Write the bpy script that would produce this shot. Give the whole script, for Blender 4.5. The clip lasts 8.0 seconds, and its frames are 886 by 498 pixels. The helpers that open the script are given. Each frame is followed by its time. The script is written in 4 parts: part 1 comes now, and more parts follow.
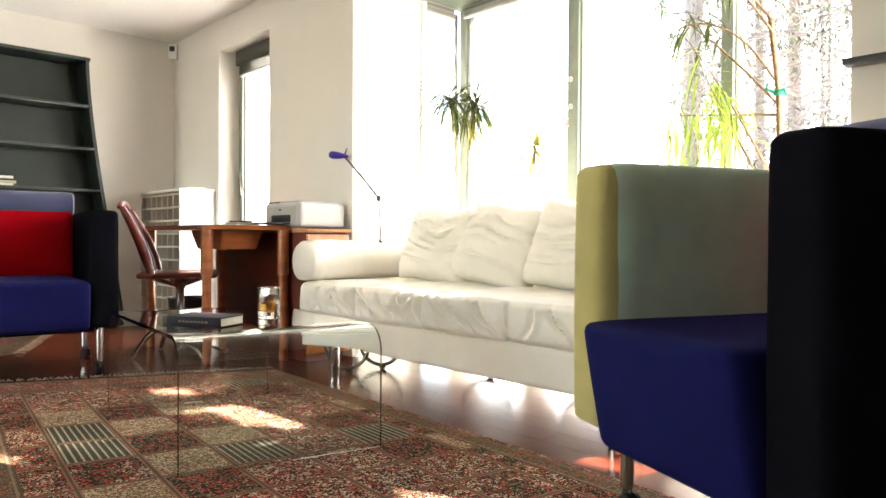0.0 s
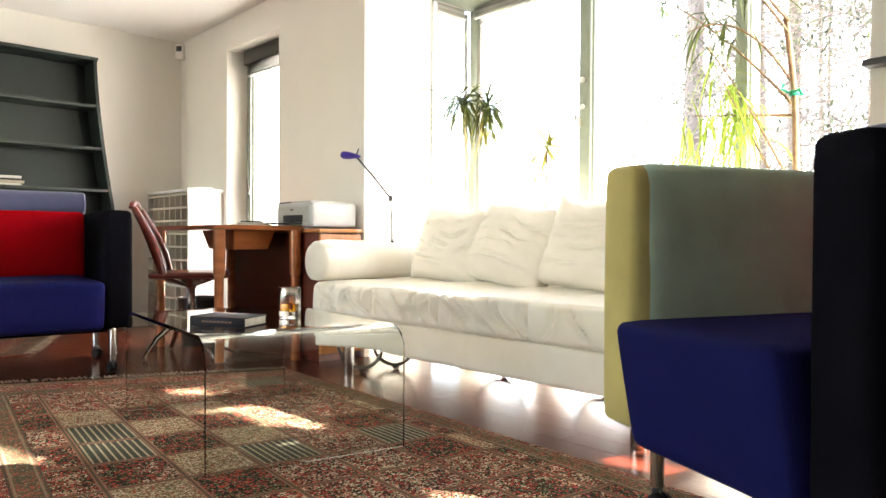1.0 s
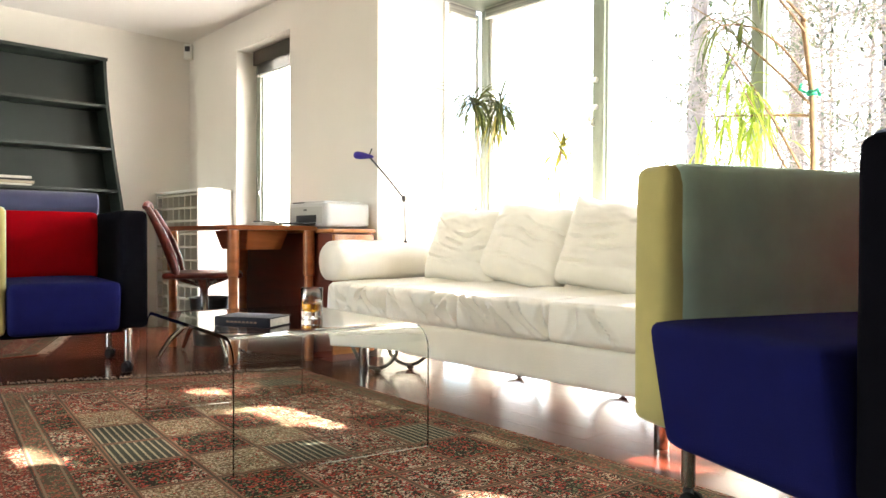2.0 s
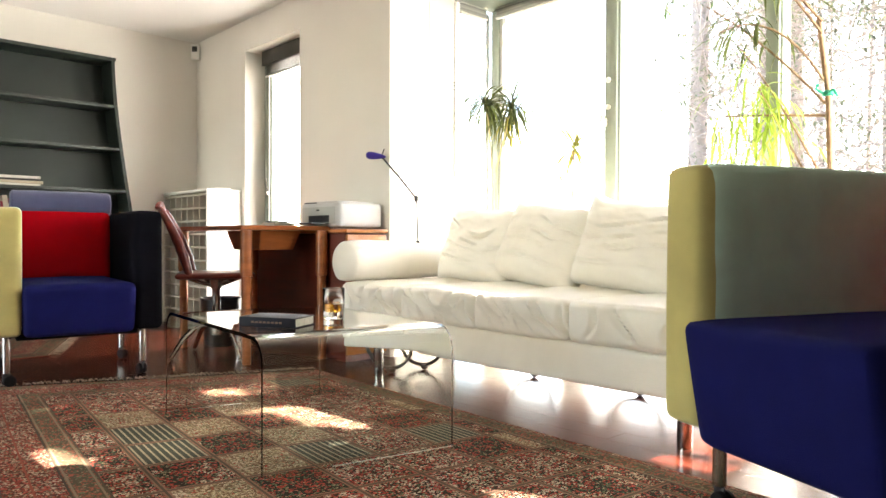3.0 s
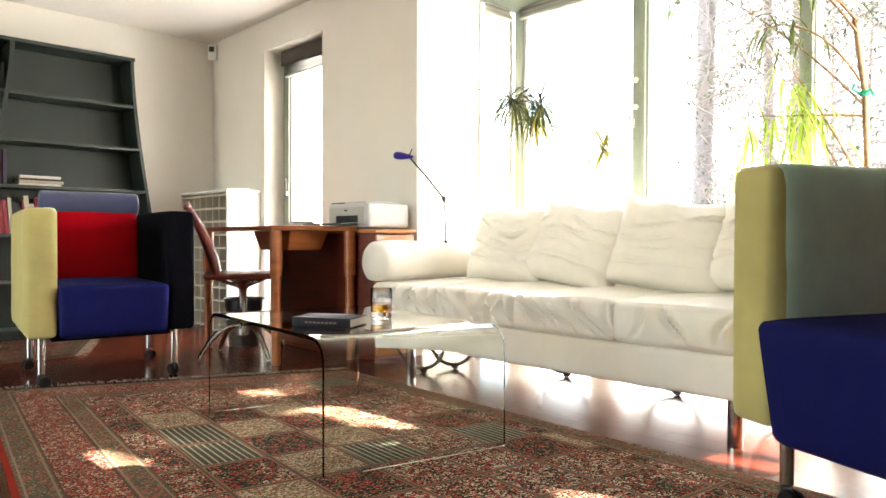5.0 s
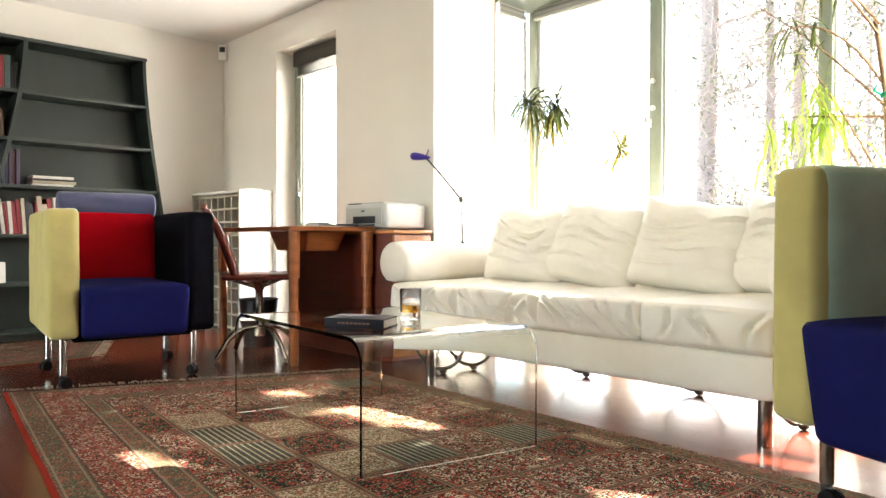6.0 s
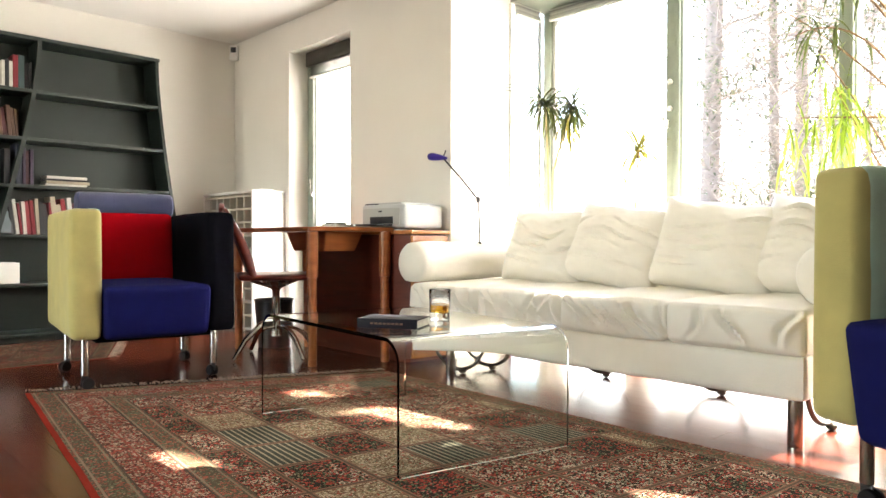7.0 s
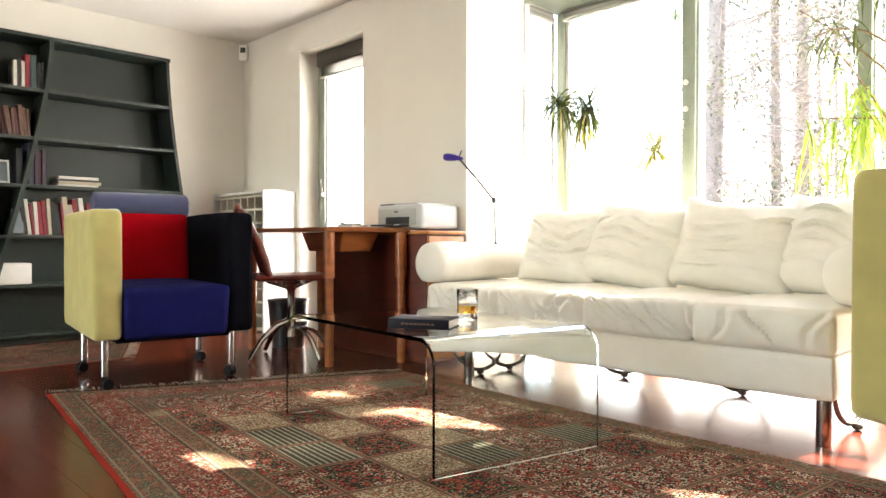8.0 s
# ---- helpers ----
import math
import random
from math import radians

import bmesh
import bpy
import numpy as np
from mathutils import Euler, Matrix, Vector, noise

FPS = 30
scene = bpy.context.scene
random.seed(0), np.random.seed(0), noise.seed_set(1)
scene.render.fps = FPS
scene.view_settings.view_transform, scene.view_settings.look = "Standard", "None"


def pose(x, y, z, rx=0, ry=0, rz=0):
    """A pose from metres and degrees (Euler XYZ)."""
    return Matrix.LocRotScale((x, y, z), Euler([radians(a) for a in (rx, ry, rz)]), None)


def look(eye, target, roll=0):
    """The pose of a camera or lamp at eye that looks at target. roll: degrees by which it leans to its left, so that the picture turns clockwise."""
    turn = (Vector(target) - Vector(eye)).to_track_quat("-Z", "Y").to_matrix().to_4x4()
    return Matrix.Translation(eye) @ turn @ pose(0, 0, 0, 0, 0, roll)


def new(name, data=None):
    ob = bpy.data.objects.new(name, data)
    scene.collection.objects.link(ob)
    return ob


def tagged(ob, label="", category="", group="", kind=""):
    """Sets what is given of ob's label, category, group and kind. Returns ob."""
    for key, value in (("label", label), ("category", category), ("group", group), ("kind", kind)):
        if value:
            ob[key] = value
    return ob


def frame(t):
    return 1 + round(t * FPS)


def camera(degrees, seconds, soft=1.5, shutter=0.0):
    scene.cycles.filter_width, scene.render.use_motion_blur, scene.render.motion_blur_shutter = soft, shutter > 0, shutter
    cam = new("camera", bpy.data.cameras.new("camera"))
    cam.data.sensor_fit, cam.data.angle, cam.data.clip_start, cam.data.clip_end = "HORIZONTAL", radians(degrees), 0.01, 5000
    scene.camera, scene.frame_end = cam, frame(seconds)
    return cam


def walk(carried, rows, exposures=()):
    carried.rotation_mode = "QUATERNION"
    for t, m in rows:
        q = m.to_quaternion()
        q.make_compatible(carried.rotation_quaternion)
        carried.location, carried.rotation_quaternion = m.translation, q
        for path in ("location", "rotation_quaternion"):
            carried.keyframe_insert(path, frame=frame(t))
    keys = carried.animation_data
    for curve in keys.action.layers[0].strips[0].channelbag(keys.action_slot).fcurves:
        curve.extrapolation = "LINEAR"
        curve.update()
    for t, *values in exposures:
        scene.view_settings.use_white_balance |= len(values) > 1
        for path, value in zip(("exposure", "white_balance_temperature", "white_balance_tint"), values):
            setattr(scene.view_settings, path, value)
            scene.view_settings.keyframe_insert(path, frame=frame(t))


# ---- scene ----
cam = camera(65.2, 8.0)
PATH = [
    (0, (0.373, 0.153, 0.67), (-1.098, 1.508, 0.644), 0.3),
    (0.5, (0.349, 0.123, 0.671), (-1.119, 1.481, 0.644), 0.3),
    (1, (0.32, 0.091, 0.67), (-1.146, 1.452, 0.644), 0.3),
    (1.5, (0.294, 0.061, 0.67), (-1.171, 1.423, 0.644), 0.3),
    (3, (0.211, -0.033, 0.67), (-1.247, 1.335, 0.644), 0.2),
    (3.5, (0.185, -0.066, 0.671), (-1.27, 1.305, 0.645), 0.2),
    (4, (0.153, -0.099, 0.669), (-1.3, 1.274, 0.644), 0.1),
    (4.5, (0.123, -0.13, 0.669), (-1.329, 1.245, 0.644), 0.1),
    (6, (0.017, -0.249, 0.671), (-1.428, 1.134, 0.646), 0.1),
    (6.5, (-0.019, -0.291, 0.671), (-1.461, 1.095, 0.648), 0.1),
    (7, (-0.056, -0.329, 0.671), (-1.497, 1.058, 0.647), 0.1),
    (7.5, (-0.092, -0.369, 0.672), (-1.53, 1.021, 0.648), 0.1),
    (8, (-0.13, -0.406, 0.671), (-1.564, 0.987, 0.648), 0.1),
]
walk(cam, [(t, look(eye, target, roll)) for t, eye, target, roll in PATH],
     exposures=[(0.0, 3.66, 7100, 11), (8.0, 3.66, 7100, 11)])

# ---- world and light ----
SUN_DIR = Vector((-0.25, -1.0, -0.73)).normalized()   # the way the sunlight travels
world = bpy.data.worlds.new("sky")
scene.world = world
world.use_nodes = True
wn = world.node_tree.nodes
sky = wn.new("ShaderNodeTexSky")
sky.sky_type = "NISHITA"
sky.sun_disc = False
sky.sun_elevation = math.asin(-SUN_DIR.z)
sky.sun_rotation = math.atan2(-SUN_DIR.x, -SUN_DIR.y)
world.node_tree.links.new(sky.outputs[0], wn["Background"].inputs[0])
wn["Background"].inputs[1].default_value = 0.15
sun_data = bpy.data.lights.new("sun", "SUN")
sun_data.energy, sun_data.angle, sun_data.color = 5.0, radians(0.3), (1.0, 0.95, 0.87)
sun = new("sun", sun_data)
sun.matrix_world = look((0, 0, 0), SUN_DIR)
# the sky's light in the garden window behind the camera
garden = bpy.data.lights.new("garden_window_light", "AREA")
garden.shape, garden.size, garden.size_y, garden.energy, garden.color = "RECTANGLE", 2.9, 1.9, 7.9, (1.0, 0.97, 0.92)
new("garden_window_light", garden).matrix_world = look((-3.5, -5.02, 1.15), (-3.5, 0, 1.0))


def sky_light(name, eye, target, w, h, power):
    """A lamp standing in for the sky's light in a window's opening."""
    d = bpy.data.lights.new(name, "AREA")
    d.shape, d.size, d.size_y, d.energy, d.color = "RECTANGLE", w, h, power, (1.0, 0.98, 0.95)
    new(name, d).matrix_world = look(eye, target)


sky_light("niche_sky_light", (-4.2, 2.72, 1.05), (-4.3, 2.0, 1.0), 0.6, 1.95, 4.6)
# added in the bay's unseen east end to brighten the return wall
sky_light("bay_fill_light", (0.10, 3.22, 1.15), (-2.6, 2.4, 1.0), 0.85, 1.9, 12.0)
# added low behind the sofa for the glare on the floor
sky_light("bay_low_sky_light", (-1.7, 3.225, 0.24), (-1.7, 0.0, 0.20), 2.1, 0.36, 2.0)

# ---- materials ----


def mat(name, color, rough=0.6, metal=0.0, vary=0.12, scale=8.0, bump=0.0, bump_scale=200.0, spec=0.5,
        sheen=0.0, per_piece=0.0, coat=0.0, stretch=(1, 1, 1), transmit=0.0, ior=1.45, detail=6.0):
    m = bpy.data.materials.new(name)
    m.use_nodes = True
    n, l = m.node_tree.nodes, m.node_tree.links
    b = n["Principled BSDF"]
    b.inputs["Roughness"].default_value = rough
    b.inputs["Metallic"].default_value = metal
    b.inputs["Specular IOR Level"].default_value = spec
    b.inputs["Sheen Weight"].default_value = sheen
    b.inputs["Coat Weight"].default_value = coat
    b.inputs["Transmission Weight"].default_value = transmit
    b.inputs["IOR"].default_value = ior
    tc = n.new("ShaderNodeTexCoord")
    mp = n.new("ShaderNodeMapping")
    mp.inputs["Scale"].default_value = stretch
    l.new(tc.outputs["Object"], mp.inputs[0])
    no = n.new("ShaderNodeTexNoise")
    no.inputs["Scale"].default_value, no.inputs["Detail"].default_value = scale, detail
    l.new(mp.outputs[0], no.inputs["Vector"])
    ramp = n.new("ShaderNodeValToRGB")
    c = color
    ramp.color_ramp.elements[0].position, ramp.color_ramp.elements[1].position = 0.3, 0.7
    ramp.color_ramp.elements[0].color = (*[v * (1 - vary) for v in c], 1)
    ramp.color_ramp.elements[1].color = (*[min(1, v * (1 + vary)) for v in c], 1)
    l.new(no.outputs["Fac"], ramp.inputs[0])
    out = ramp.outputs[0]
    if per_piece:
        oi = n.new("ShaderNodeObjectInfo")
        mr = n.new("ShaderNodeMapRange")
        mr.inputs["To Min"].default_value, mr.inputs["To Max"].default_value = 1 - per_piece, 1 + per_piece
        l.new(oi.outputs["Random"], mr.inputs[0])
        hs = n.new("ShaderNodeHueSaturation")
        l.new(mr.outputs[0], hs.inputs["Value"])
        l.new(out, hs.inputs["Color"])
        out = hs.outputs[0]
    l.new(out, b.inputs["Base Color"])
    rr = n.new("ShaderNodeMapRange")
    rr.inputs["To Min"].default_value, rr.inputs["To Max"].default_value = rough * 0.85, min(1, rough * 1.15)
    l.new(no.outputs["Fac"], rr.inputs[0])
    l.new(rr.outputs[0], b.inputs["Roughness"])
    if bump:
        nb = n.new("ShaderNodeTexNoise")
        nb.inputs["Scale"].default_value = bump_scale
        l.new(mp.outputs[0], nb.inputs["Vector"])
        bp = n.new("ShaderNodeBump")
        bp.inputs["Strength"].default_value, bp.inputs["Distance"].default_value = bump, 0.004
        l.new(nb.outputs["Fac"], bp.inputs["Height"])
        l.new(bp.outputs[0], b.inputs["Normal"])
    return m


def glass_mat(name, tint=(1, 1, 1), ior=1.45, rough=0.0):
    m = bpy.data.materials.new(name)
    m.use_nodes = True
    b = m.node_tree.nodes["Principled BSDF"]
    b.inputs["Base Color"].default_value = (*tint, 1)
    b.inputs["Transmission Weight"].default_value = 1.0
    b.inputs["Roughness"].default_value = rough
    b.inputs["IOR"].default_value = ior
    return m


WALL = mat("white plaster", (0.76, 0.735, 0.68), 0.85, vary=0.03, scale=2.0, bump=0.15, bump_scale=90)
CEIL = mat("ceiling paint", (0.84, 0.825, 0.79), 0.9, vary=0.02, scale=1.5, bump=0.1, bump_scale=70)
TRIM = mat("green grey window paint", (0.27, 0.31, 0.255), 0.45, vary=0.06, scale=14)
BLIND = mat("pale blind", (0.42, 0.42, 0.39), 0.5, vary=0.05)
PALEBAR = mat("pale metal bar", (0.66, 0.66, 0.62), 0.4, vary=0.04)
HEADBOX = mat("dark brown grey blind box", (0.045, 0.040, 0.032), 0.5, vary=0.15, scale=14)
PLANK = mat("red brown wood", (0.085, 0.018, 0.009), 0.20, vary=0.35, scale=3.5, stretch=(1, 9, 1), spec=0.4, per_piece=0.22, bump=0.02, bump_scale=40)
GAP = mat("dark joint", (0.02, 0.009, 0.006), 0.7)
SHELFGREEN = mat("dark green grey lacquer", (0.0125, 0.0205, 0.017), 0.5, vary=0.15, scale=5, bump=0.03, bump_scale=60)
LEATHER = mat("white leather", (0.83, 0.79, 0.70), 0.42, vary=0.05, scale=6, bump=0.25, bump_scale=160)
YELLOW = mat("yellow wool", (0.53, 0.455, 0.165), 0.85, vary=0.1, scale=9, bump=0.3, bump_scale=420, sheen=0.25)
RED = mat("red wool", (0.42, 0.002, 0.008), 0.9, vary=0.1, scale=9, bump=0.3, bump_scale=420, spec=0.1)
BLUE = mat("navy blue wool", (0.009, 0.011, 0.082), 0.9, vary=0.12, scale=9, bump=0.3, bump_scale=420, spec=0.12)
BLACK = mat("black wool", (0.006, 0.006, 0.009), 0.95, vary=0.15, scale=9, bump=0.3, bump_scale=420, spec=0.03)
SAGE = mat("grey green arm face", (0.55, 0.74, 0.59), 0.85, vary=0.1, scale=9, bump=0.3, bump_scale=420, sheen=0.1)
SLATE = mat("slate blue wool", (0.06, 0.065, 0.135), 0.85, vary=0.1, scale=9, bump=0.3, bump_scale=420, sheen=0.15)
CHROME = mat("brushed steel", (0.62, 0.60, 0.57), 0.22, metal=1.0, vary=0.05)
IRON = mat("dark bent steel", (0.16, 0.14, 0.12), 0.3, metal=0.9, vary=0.15)
RUBBER = mat("black castor plastic", (0.009, 0.009, 0.010), 0.6, spec=0.2)
CHERRY = mat("cherry wood", (0.38, 0.12, 0.038), 0.35, vary=0.22, scale=4, stretch=(1, 1, 7), coat=0.15)
CHERRYTOP = mat("cherry desktop", (0.32, 0.095, 0.028), 0.3, vary=0.2, scale=4, stretch=(7, 1, 1), coat=0.2)
CHAIRWOOD = mat("red brown chair wood", (0.15, 0.024, 0.014), 0.35, vary=0.25, scale=6, stretch=(1, 1, 5), coat=0.15)
COVER = mat("dark book cover", (0.012, 0.011, 0.018), 0.6, vary=0.2, scale=25, spec=0.2)
HONEY = mat("honey cherry front", (0.48, 0.19, 0.06), 0.35, vary=0.18, scale=4, stretch=(1, 7, 1), coat=0.15)
MAHOG = mat("dark red wood", (0.12, 0.022, 0.010), 0.4, vary=0.25, scale=4, stretch=(1, 1, 7), coat=0.1)
WICKER = mat("woven cane", (0.085, 0.02, 0.012), 0.6, vary=0.3, scale=60)
# brown that paints the shade inside the cabinet's holes
SHADEBROWN = mat("shade brown board", (0.16, 0.115, 0.075), 0.8, vary=0.15, scale=20)
WHITE = mat("white lacquer", (0.80, 0.79, 0.75), 0.4, vary=0.03)
PLASTIC = mat("pale grey plastic", (0.52, 0.52, 0.51), 0.4, vary=0.04)
DARKPLASTIC = mat("dark plastic", (0.025, 0.025, 0.028), 0.35)
LAMPBLUE = mat("blue metal lamp", (0.035, 0.02, 0.23), 0.3, metal=0.3)
PAPER = mat("paper", (0.72, 0.70, 0.65), 0.8, vary=0.05)
PAPERPAGES = mat("page edges", (0.55, 0.52, 0.45), 0.9, vary=0.15, scale=90)
BARK = mat("bark", (0.26, 0.21, 0.185), 0.9, vary=0.25, scale=7, stretch=(1, 1, 0.25), bump=0.35, bump_scale=18)
CANE = mat("plant stem", (0.21, 0.13, 0.07), 0.7, vary=0.3, scale=30)
PALECANE = mat("pale yellow stem", (0.45, 0.37, 0.18), 0.7, vary=0.2, scale=30)
STONE = mat("dark stone", (0.03, 0.03, 0.033), 0.35, vary=0.3, scale=20)
POT = mat("white glazed pot", (0.78, 0.76, 0.72), 0.35, vary=0.15)
SOIL = mat("potting soil", (0.04, 0.028, 0.02), 0.95, vary=0.3, scale=60)
GROUND = mat("pale dry leaves and gravel", (0.45, 0.40, 0.31), 0.95, vary=0.4, scale=1.2, bump=0.6, bump_scale=9)
TABLEGLASS = glass_mat("table glass", (0.93, 0.98, 0.96), 1.5)
TUMBLER = glass_mat("tumbler glass", (1, 1, 1), 1.48)
PANE = glass_mat("window glass", (1, 1, 1), 1.02)
TIE = mat("green tie", (0.0, 0.22, 0.12), 0.6)


def leaf_mat(name, color):
    """Thin leaves that let light through."""
    m = bpy.data.materials.new(name)
    m.use_nodes = True
    n, l = m.node_tree.nodes, m.node_tree.links
    b = n["Principled BSDF"]
    b.inputs["Roughness"].default_value = 0.45
    tr = n.new("ShaderNodeBsdfTranslucent")
    mix = n.new("ShaderNodeMixShader")
    geo = n.new("ShaderNodeNewGeometry")
    hs = n.new("ShaderNodeHueSaturation")
    hs.inputs["Color"].default_value = (*color, 1)
    mr = n.new("ShaderNodeMapRange")
    mr.inputs["To Min"].default_value, mr.inputs["To Max"].default_value = 0.6, 1.5
    l.new(geo.outputs["Random Per Island"], mr.inputs[0])
    l.new(mr.outputs[0], hs.inputs["Value"])
    l.new(hs.outputs[0], b.inputs["Base Color"])
    l.new(hs.outputs[0], tr.inputs[0])
    mix.inputs[0].default_value = 0.45
    l.new(b.outputs[0], mix.inputs[1])
    l.new(tr.outputs[0], mix.inputs[2])
    l.new(mix.outputs[0], n["Material Output"].inputs[0])
    return m


LEAF = leaf_mat("dracaena leaf", (0.085, 0.105, 0.028))
LEAFLIME = leaf_mat("lime leaf", (0.26, 0.36, 0.05))
NEEDLES = leaf_mat("conifer needles", (0.05, 0.075, 0.03))
SHRUB = leaf_mat("shrub leaves", (0.11, 0.118, 0.072))
SLAT = leaf_mat("thin pale blind slats", (0.42, 0.42, 0.38))
YELLOWLEAF = leaf_mat("yellow leaf", (0.32, 0.30, 0.05))


def rug_mat(name, base, seed):
    """Woven panels with borders, drawn from the rug's own metres (UV)."""
    m = bpy.data.materials.new(name)
    m.use_nodes = True
    n, l = m.node_tree.nodes, m.node_tree.links
    b = n["Principled BSDF"]
    b.inputs["Roughness"].default_value = 0.95
    b.inputs["Specular IOR Level"].default_value = 0.04
    uv = n.new("ShaderNodeUVMap")

    def math_node(op, a, c=None):
        q = n.new("ShaderNodeMath")
        q.operation = op
        for i, v in enumerate((a, c)):
            if v is None:
                continue
            if isinstance(v, (int, float)):
                q.inputs[i].default_value = v
            else:
                l.new(v, q.inputs[i])
        return q.outputs[0]

    def mixc(f, a, c):
        q = n.new("ShaderNodeMix")
        q.data_type = "RGBA"
        for sock, v in ((q.inputs[0], f), (q.inputs[6], a), (q.inputs[7], c)):
            if isinstance(v, tuple):
                sock.default_value = (*v, 1)
            elif isinstance(v, (int, float)):
                sock.default_value = v
            else:
                l.new(v, sock)
        return q.outputs[2]

    def ramp_of(fac, stops, mode="CONSTANT"):
        r = n.new("ShaderNodeValToRGB")
        r.color_ramp.interpolation = mode
        e = r.color_ramp.elements
        for i, (p, col) in enumerate(stops):
            el = e[i] if i < 2 else e.new(p)
            el.position, el.color = p, (*col, 1)
        l.new(fac, r.inputs[0])
        return r.outputs[0]

    sep = n.new("ShaderNodeSeparateXYZ")
    l.new(uv.outputs[0], sep.inputs[0])
    u, v = sep.outputs[0], sep.outputs[1]
    cw, ch = 0.26, 0.20
    cu, cv = math_node("FLOOR", math_node("DIVIDE", u, cw)), math_node("FLOOR", math_node("DIVIDE", math_node("SUBTRACT", v, 0.25), ch))
    fu, fv = math_node("FRACT", math_node("DIVIDE", u, cw)), math_node("FRACT", math_node("DIVIDE", math_node("SUBTRACT", v, 0.25), ch))
    comb = n.new("ShaderNodeCombineXYZ")
    l.new(cu, comb.inputs[0]); l.new(cv, comb.inputs[1]); comb.inputs[2].default_value = seed
    wn_ = n.new("ShaderNodeTexWhiteNoise")
    l.new(comb.outputs[0], wn_.inputs["Vector"])
    which = wn_.outputs["Value"]
    # flowers: cells of a fine Voronoi in a mixed palette
    vo = n.new("ShaderNodeTexVoronoi")
    vo.inputs["Scale"].default_value = 150
    l.new(uv.outputs[0], vo.inputs["Vector"])
    sepc = n.new("ShaderNodeSeparateColor")
    l.new(vo.outputs["Color"], sepc.inputs[0])
    rnd = sepc.outputs[0]
    RUST, CREAM, MOSS, DARK, ROSE, SAND = (0.25, 0.034, 0.024), (0.36, 0.29, 0.21), (0.08, 0.10, 0.055), (0.014, 0.014, 0.012), (0.30, 0.085, 0.07), (0.24, 0.185, 0.115)
    ring = math_node("GREATER_THAN", vo.outputs["Distance"], 0.56)
    floral = ramp_of(rnd, [(0.0, RUST), (0.30, DARK), (0.42, ROSE), (0.55, MOSS), (0.68, SAND), (0.82, RUST), (0.9, CREAM)])
    darkfl = ramp_of(rnd, [(0.0, DARK), (0.30, MOSS), (0.5, RUST), (0.62, DARK), (0.78, SAND), (0.86, MOSS), (0.94, ROSE)])
    beige = ramp_of(rnd, [(0.0, SAND), (0.35, CREAM), (0.55, SAND), (0.75, MOSS), (0.85, RUST), (0.9, CREAM)])
    wv = math_node("SINE", math_node("MULTIPLY", v, 2 * math.pi / 0.021))
    stripes = mixc(math_node("GREATER_THAN", wv, 0.55), (0.028, 0.034, 0.027), (0.21, 0.18, 0.125))
    vo2 = n.new("ShaderNodeTexVoronoi")
    vo2.inputs["Scale"].default_value = 33
    l.new(uv.outputs[0], vo2.inputs["Vector"])
    bloom = math_node("LESS_THAN", math_node("ABSOLUTE", math_node("SUBTRACT", vo2.outputs["Distance"], 0.34)), 0.09)
    floral = mixc(bloom, floral, mixc(ring, CREAM, ROSE))
    darkfl = mixc(bloom, darkfl, mixc(ring, RUST, SAND))
    floral = mixc(ring, floral, (0.02, 0.014, 0.011))
    darkfl = mixc(ring, darkfl, (0.012, 0.013, 0.010))
    no8 = n.new("ShaderNodeTexNoise")
    no8.inputs["Scale"].default_value, no8.inputs["Detail"].default_value = 9, 3
    l.new(uv.outputs[0], no8.inputs["Vector"])
    mixed = math_node("ADD", math_node("MULTIPLY", which, 0.55), math_node("MULTIPLY", no8.outputs[0], 0.5))
    c1 = mixc(math_node("GREATER_THAN", mixed, 0.50), floral, darkfl)
    c2 = mixc(math_node("GREATER_THAN", which, 0.72), c1, mixc(ring, beige, (0.10, 0.06, 0.035)))
    c3 = mixc(math_node("GREATER_THAN", which, 0.86), c2, stripes)
    # cell frames
    edge = math_node("MINIMUM", math_node("MINIMUM", fu, math_node("SUBTRACT", 1, fu)), math_node("MINIMUM", fv, math_node("SUBTRACT", 1, fv)))
    c4 = mixc(math_node("LESS_THAN", edge, 0.045), c3, (0.16, 0.085, 0.055))
    c5 = mixc(math_node("LESS_THAN", edge, 0.018), c4, (0.06, 0.045, 0.032))
    # borders
    w2 = 0.925
    dv = math_node("SUBTRACT", w2, math_node("ABSOLUTE", math_node("SUBTRACT", v, w2)))
    d = math_node("MINIMUM", dv, math_node("MINIMUM", u, math_node("SUBTRACT", 3.62, u)))
    # from the field outwards: guard stripe, red floral band, dark rosette stripe, thin pale lines between them
    redband = mixc(0.30, floral, (0.14, 0.032, 0.024))
    darkband = mixc(0.35, darkfl, (0.13, 0.105, 0.065))
    c6 = c5
    for lim, col in ((0.335, darkband), (0.255, redband), (0.105, darkband)):
        c6 = mixc(math_node("LESS_THAN", d, lim), c6, col)
    for at, col in ((0.335, (0.055, 0.04, 0.03)), (0.325, (0.15, 0.11, 0.075)), (0.262, (0.15, 0.11, 0.075)), (0.253, (0.04, 0.03, 0.024)), (0.178, (0.16, 0.04, 0.028)), (0.108, (0.05, 0.035, 0.028)), (0.098, (0.15, 0.115, 0.075)), (0.030, (0.16, 0.12, 0.08))):
        c6 = mixc(math_node("LESS_THAN", math_node("ABSOLUTE", math_node("SUBTRACT", d, at)), 0.003), c6, col)
    c6 = mixc(0.10, c6, (0.105, 0.072, 0.048))
    c7 = mixc(math_node("LESS_THAN", d, 0.018), c6, (0.16, 0.016, 0.010))
    no = n.new("ShaderNodeTexNoise")
    no.inputs["Scale"].default_value, no.inputs["Detail"].default_value = 260, 4
    l.new(uv.outputs[0], no.inputs["Vector"])
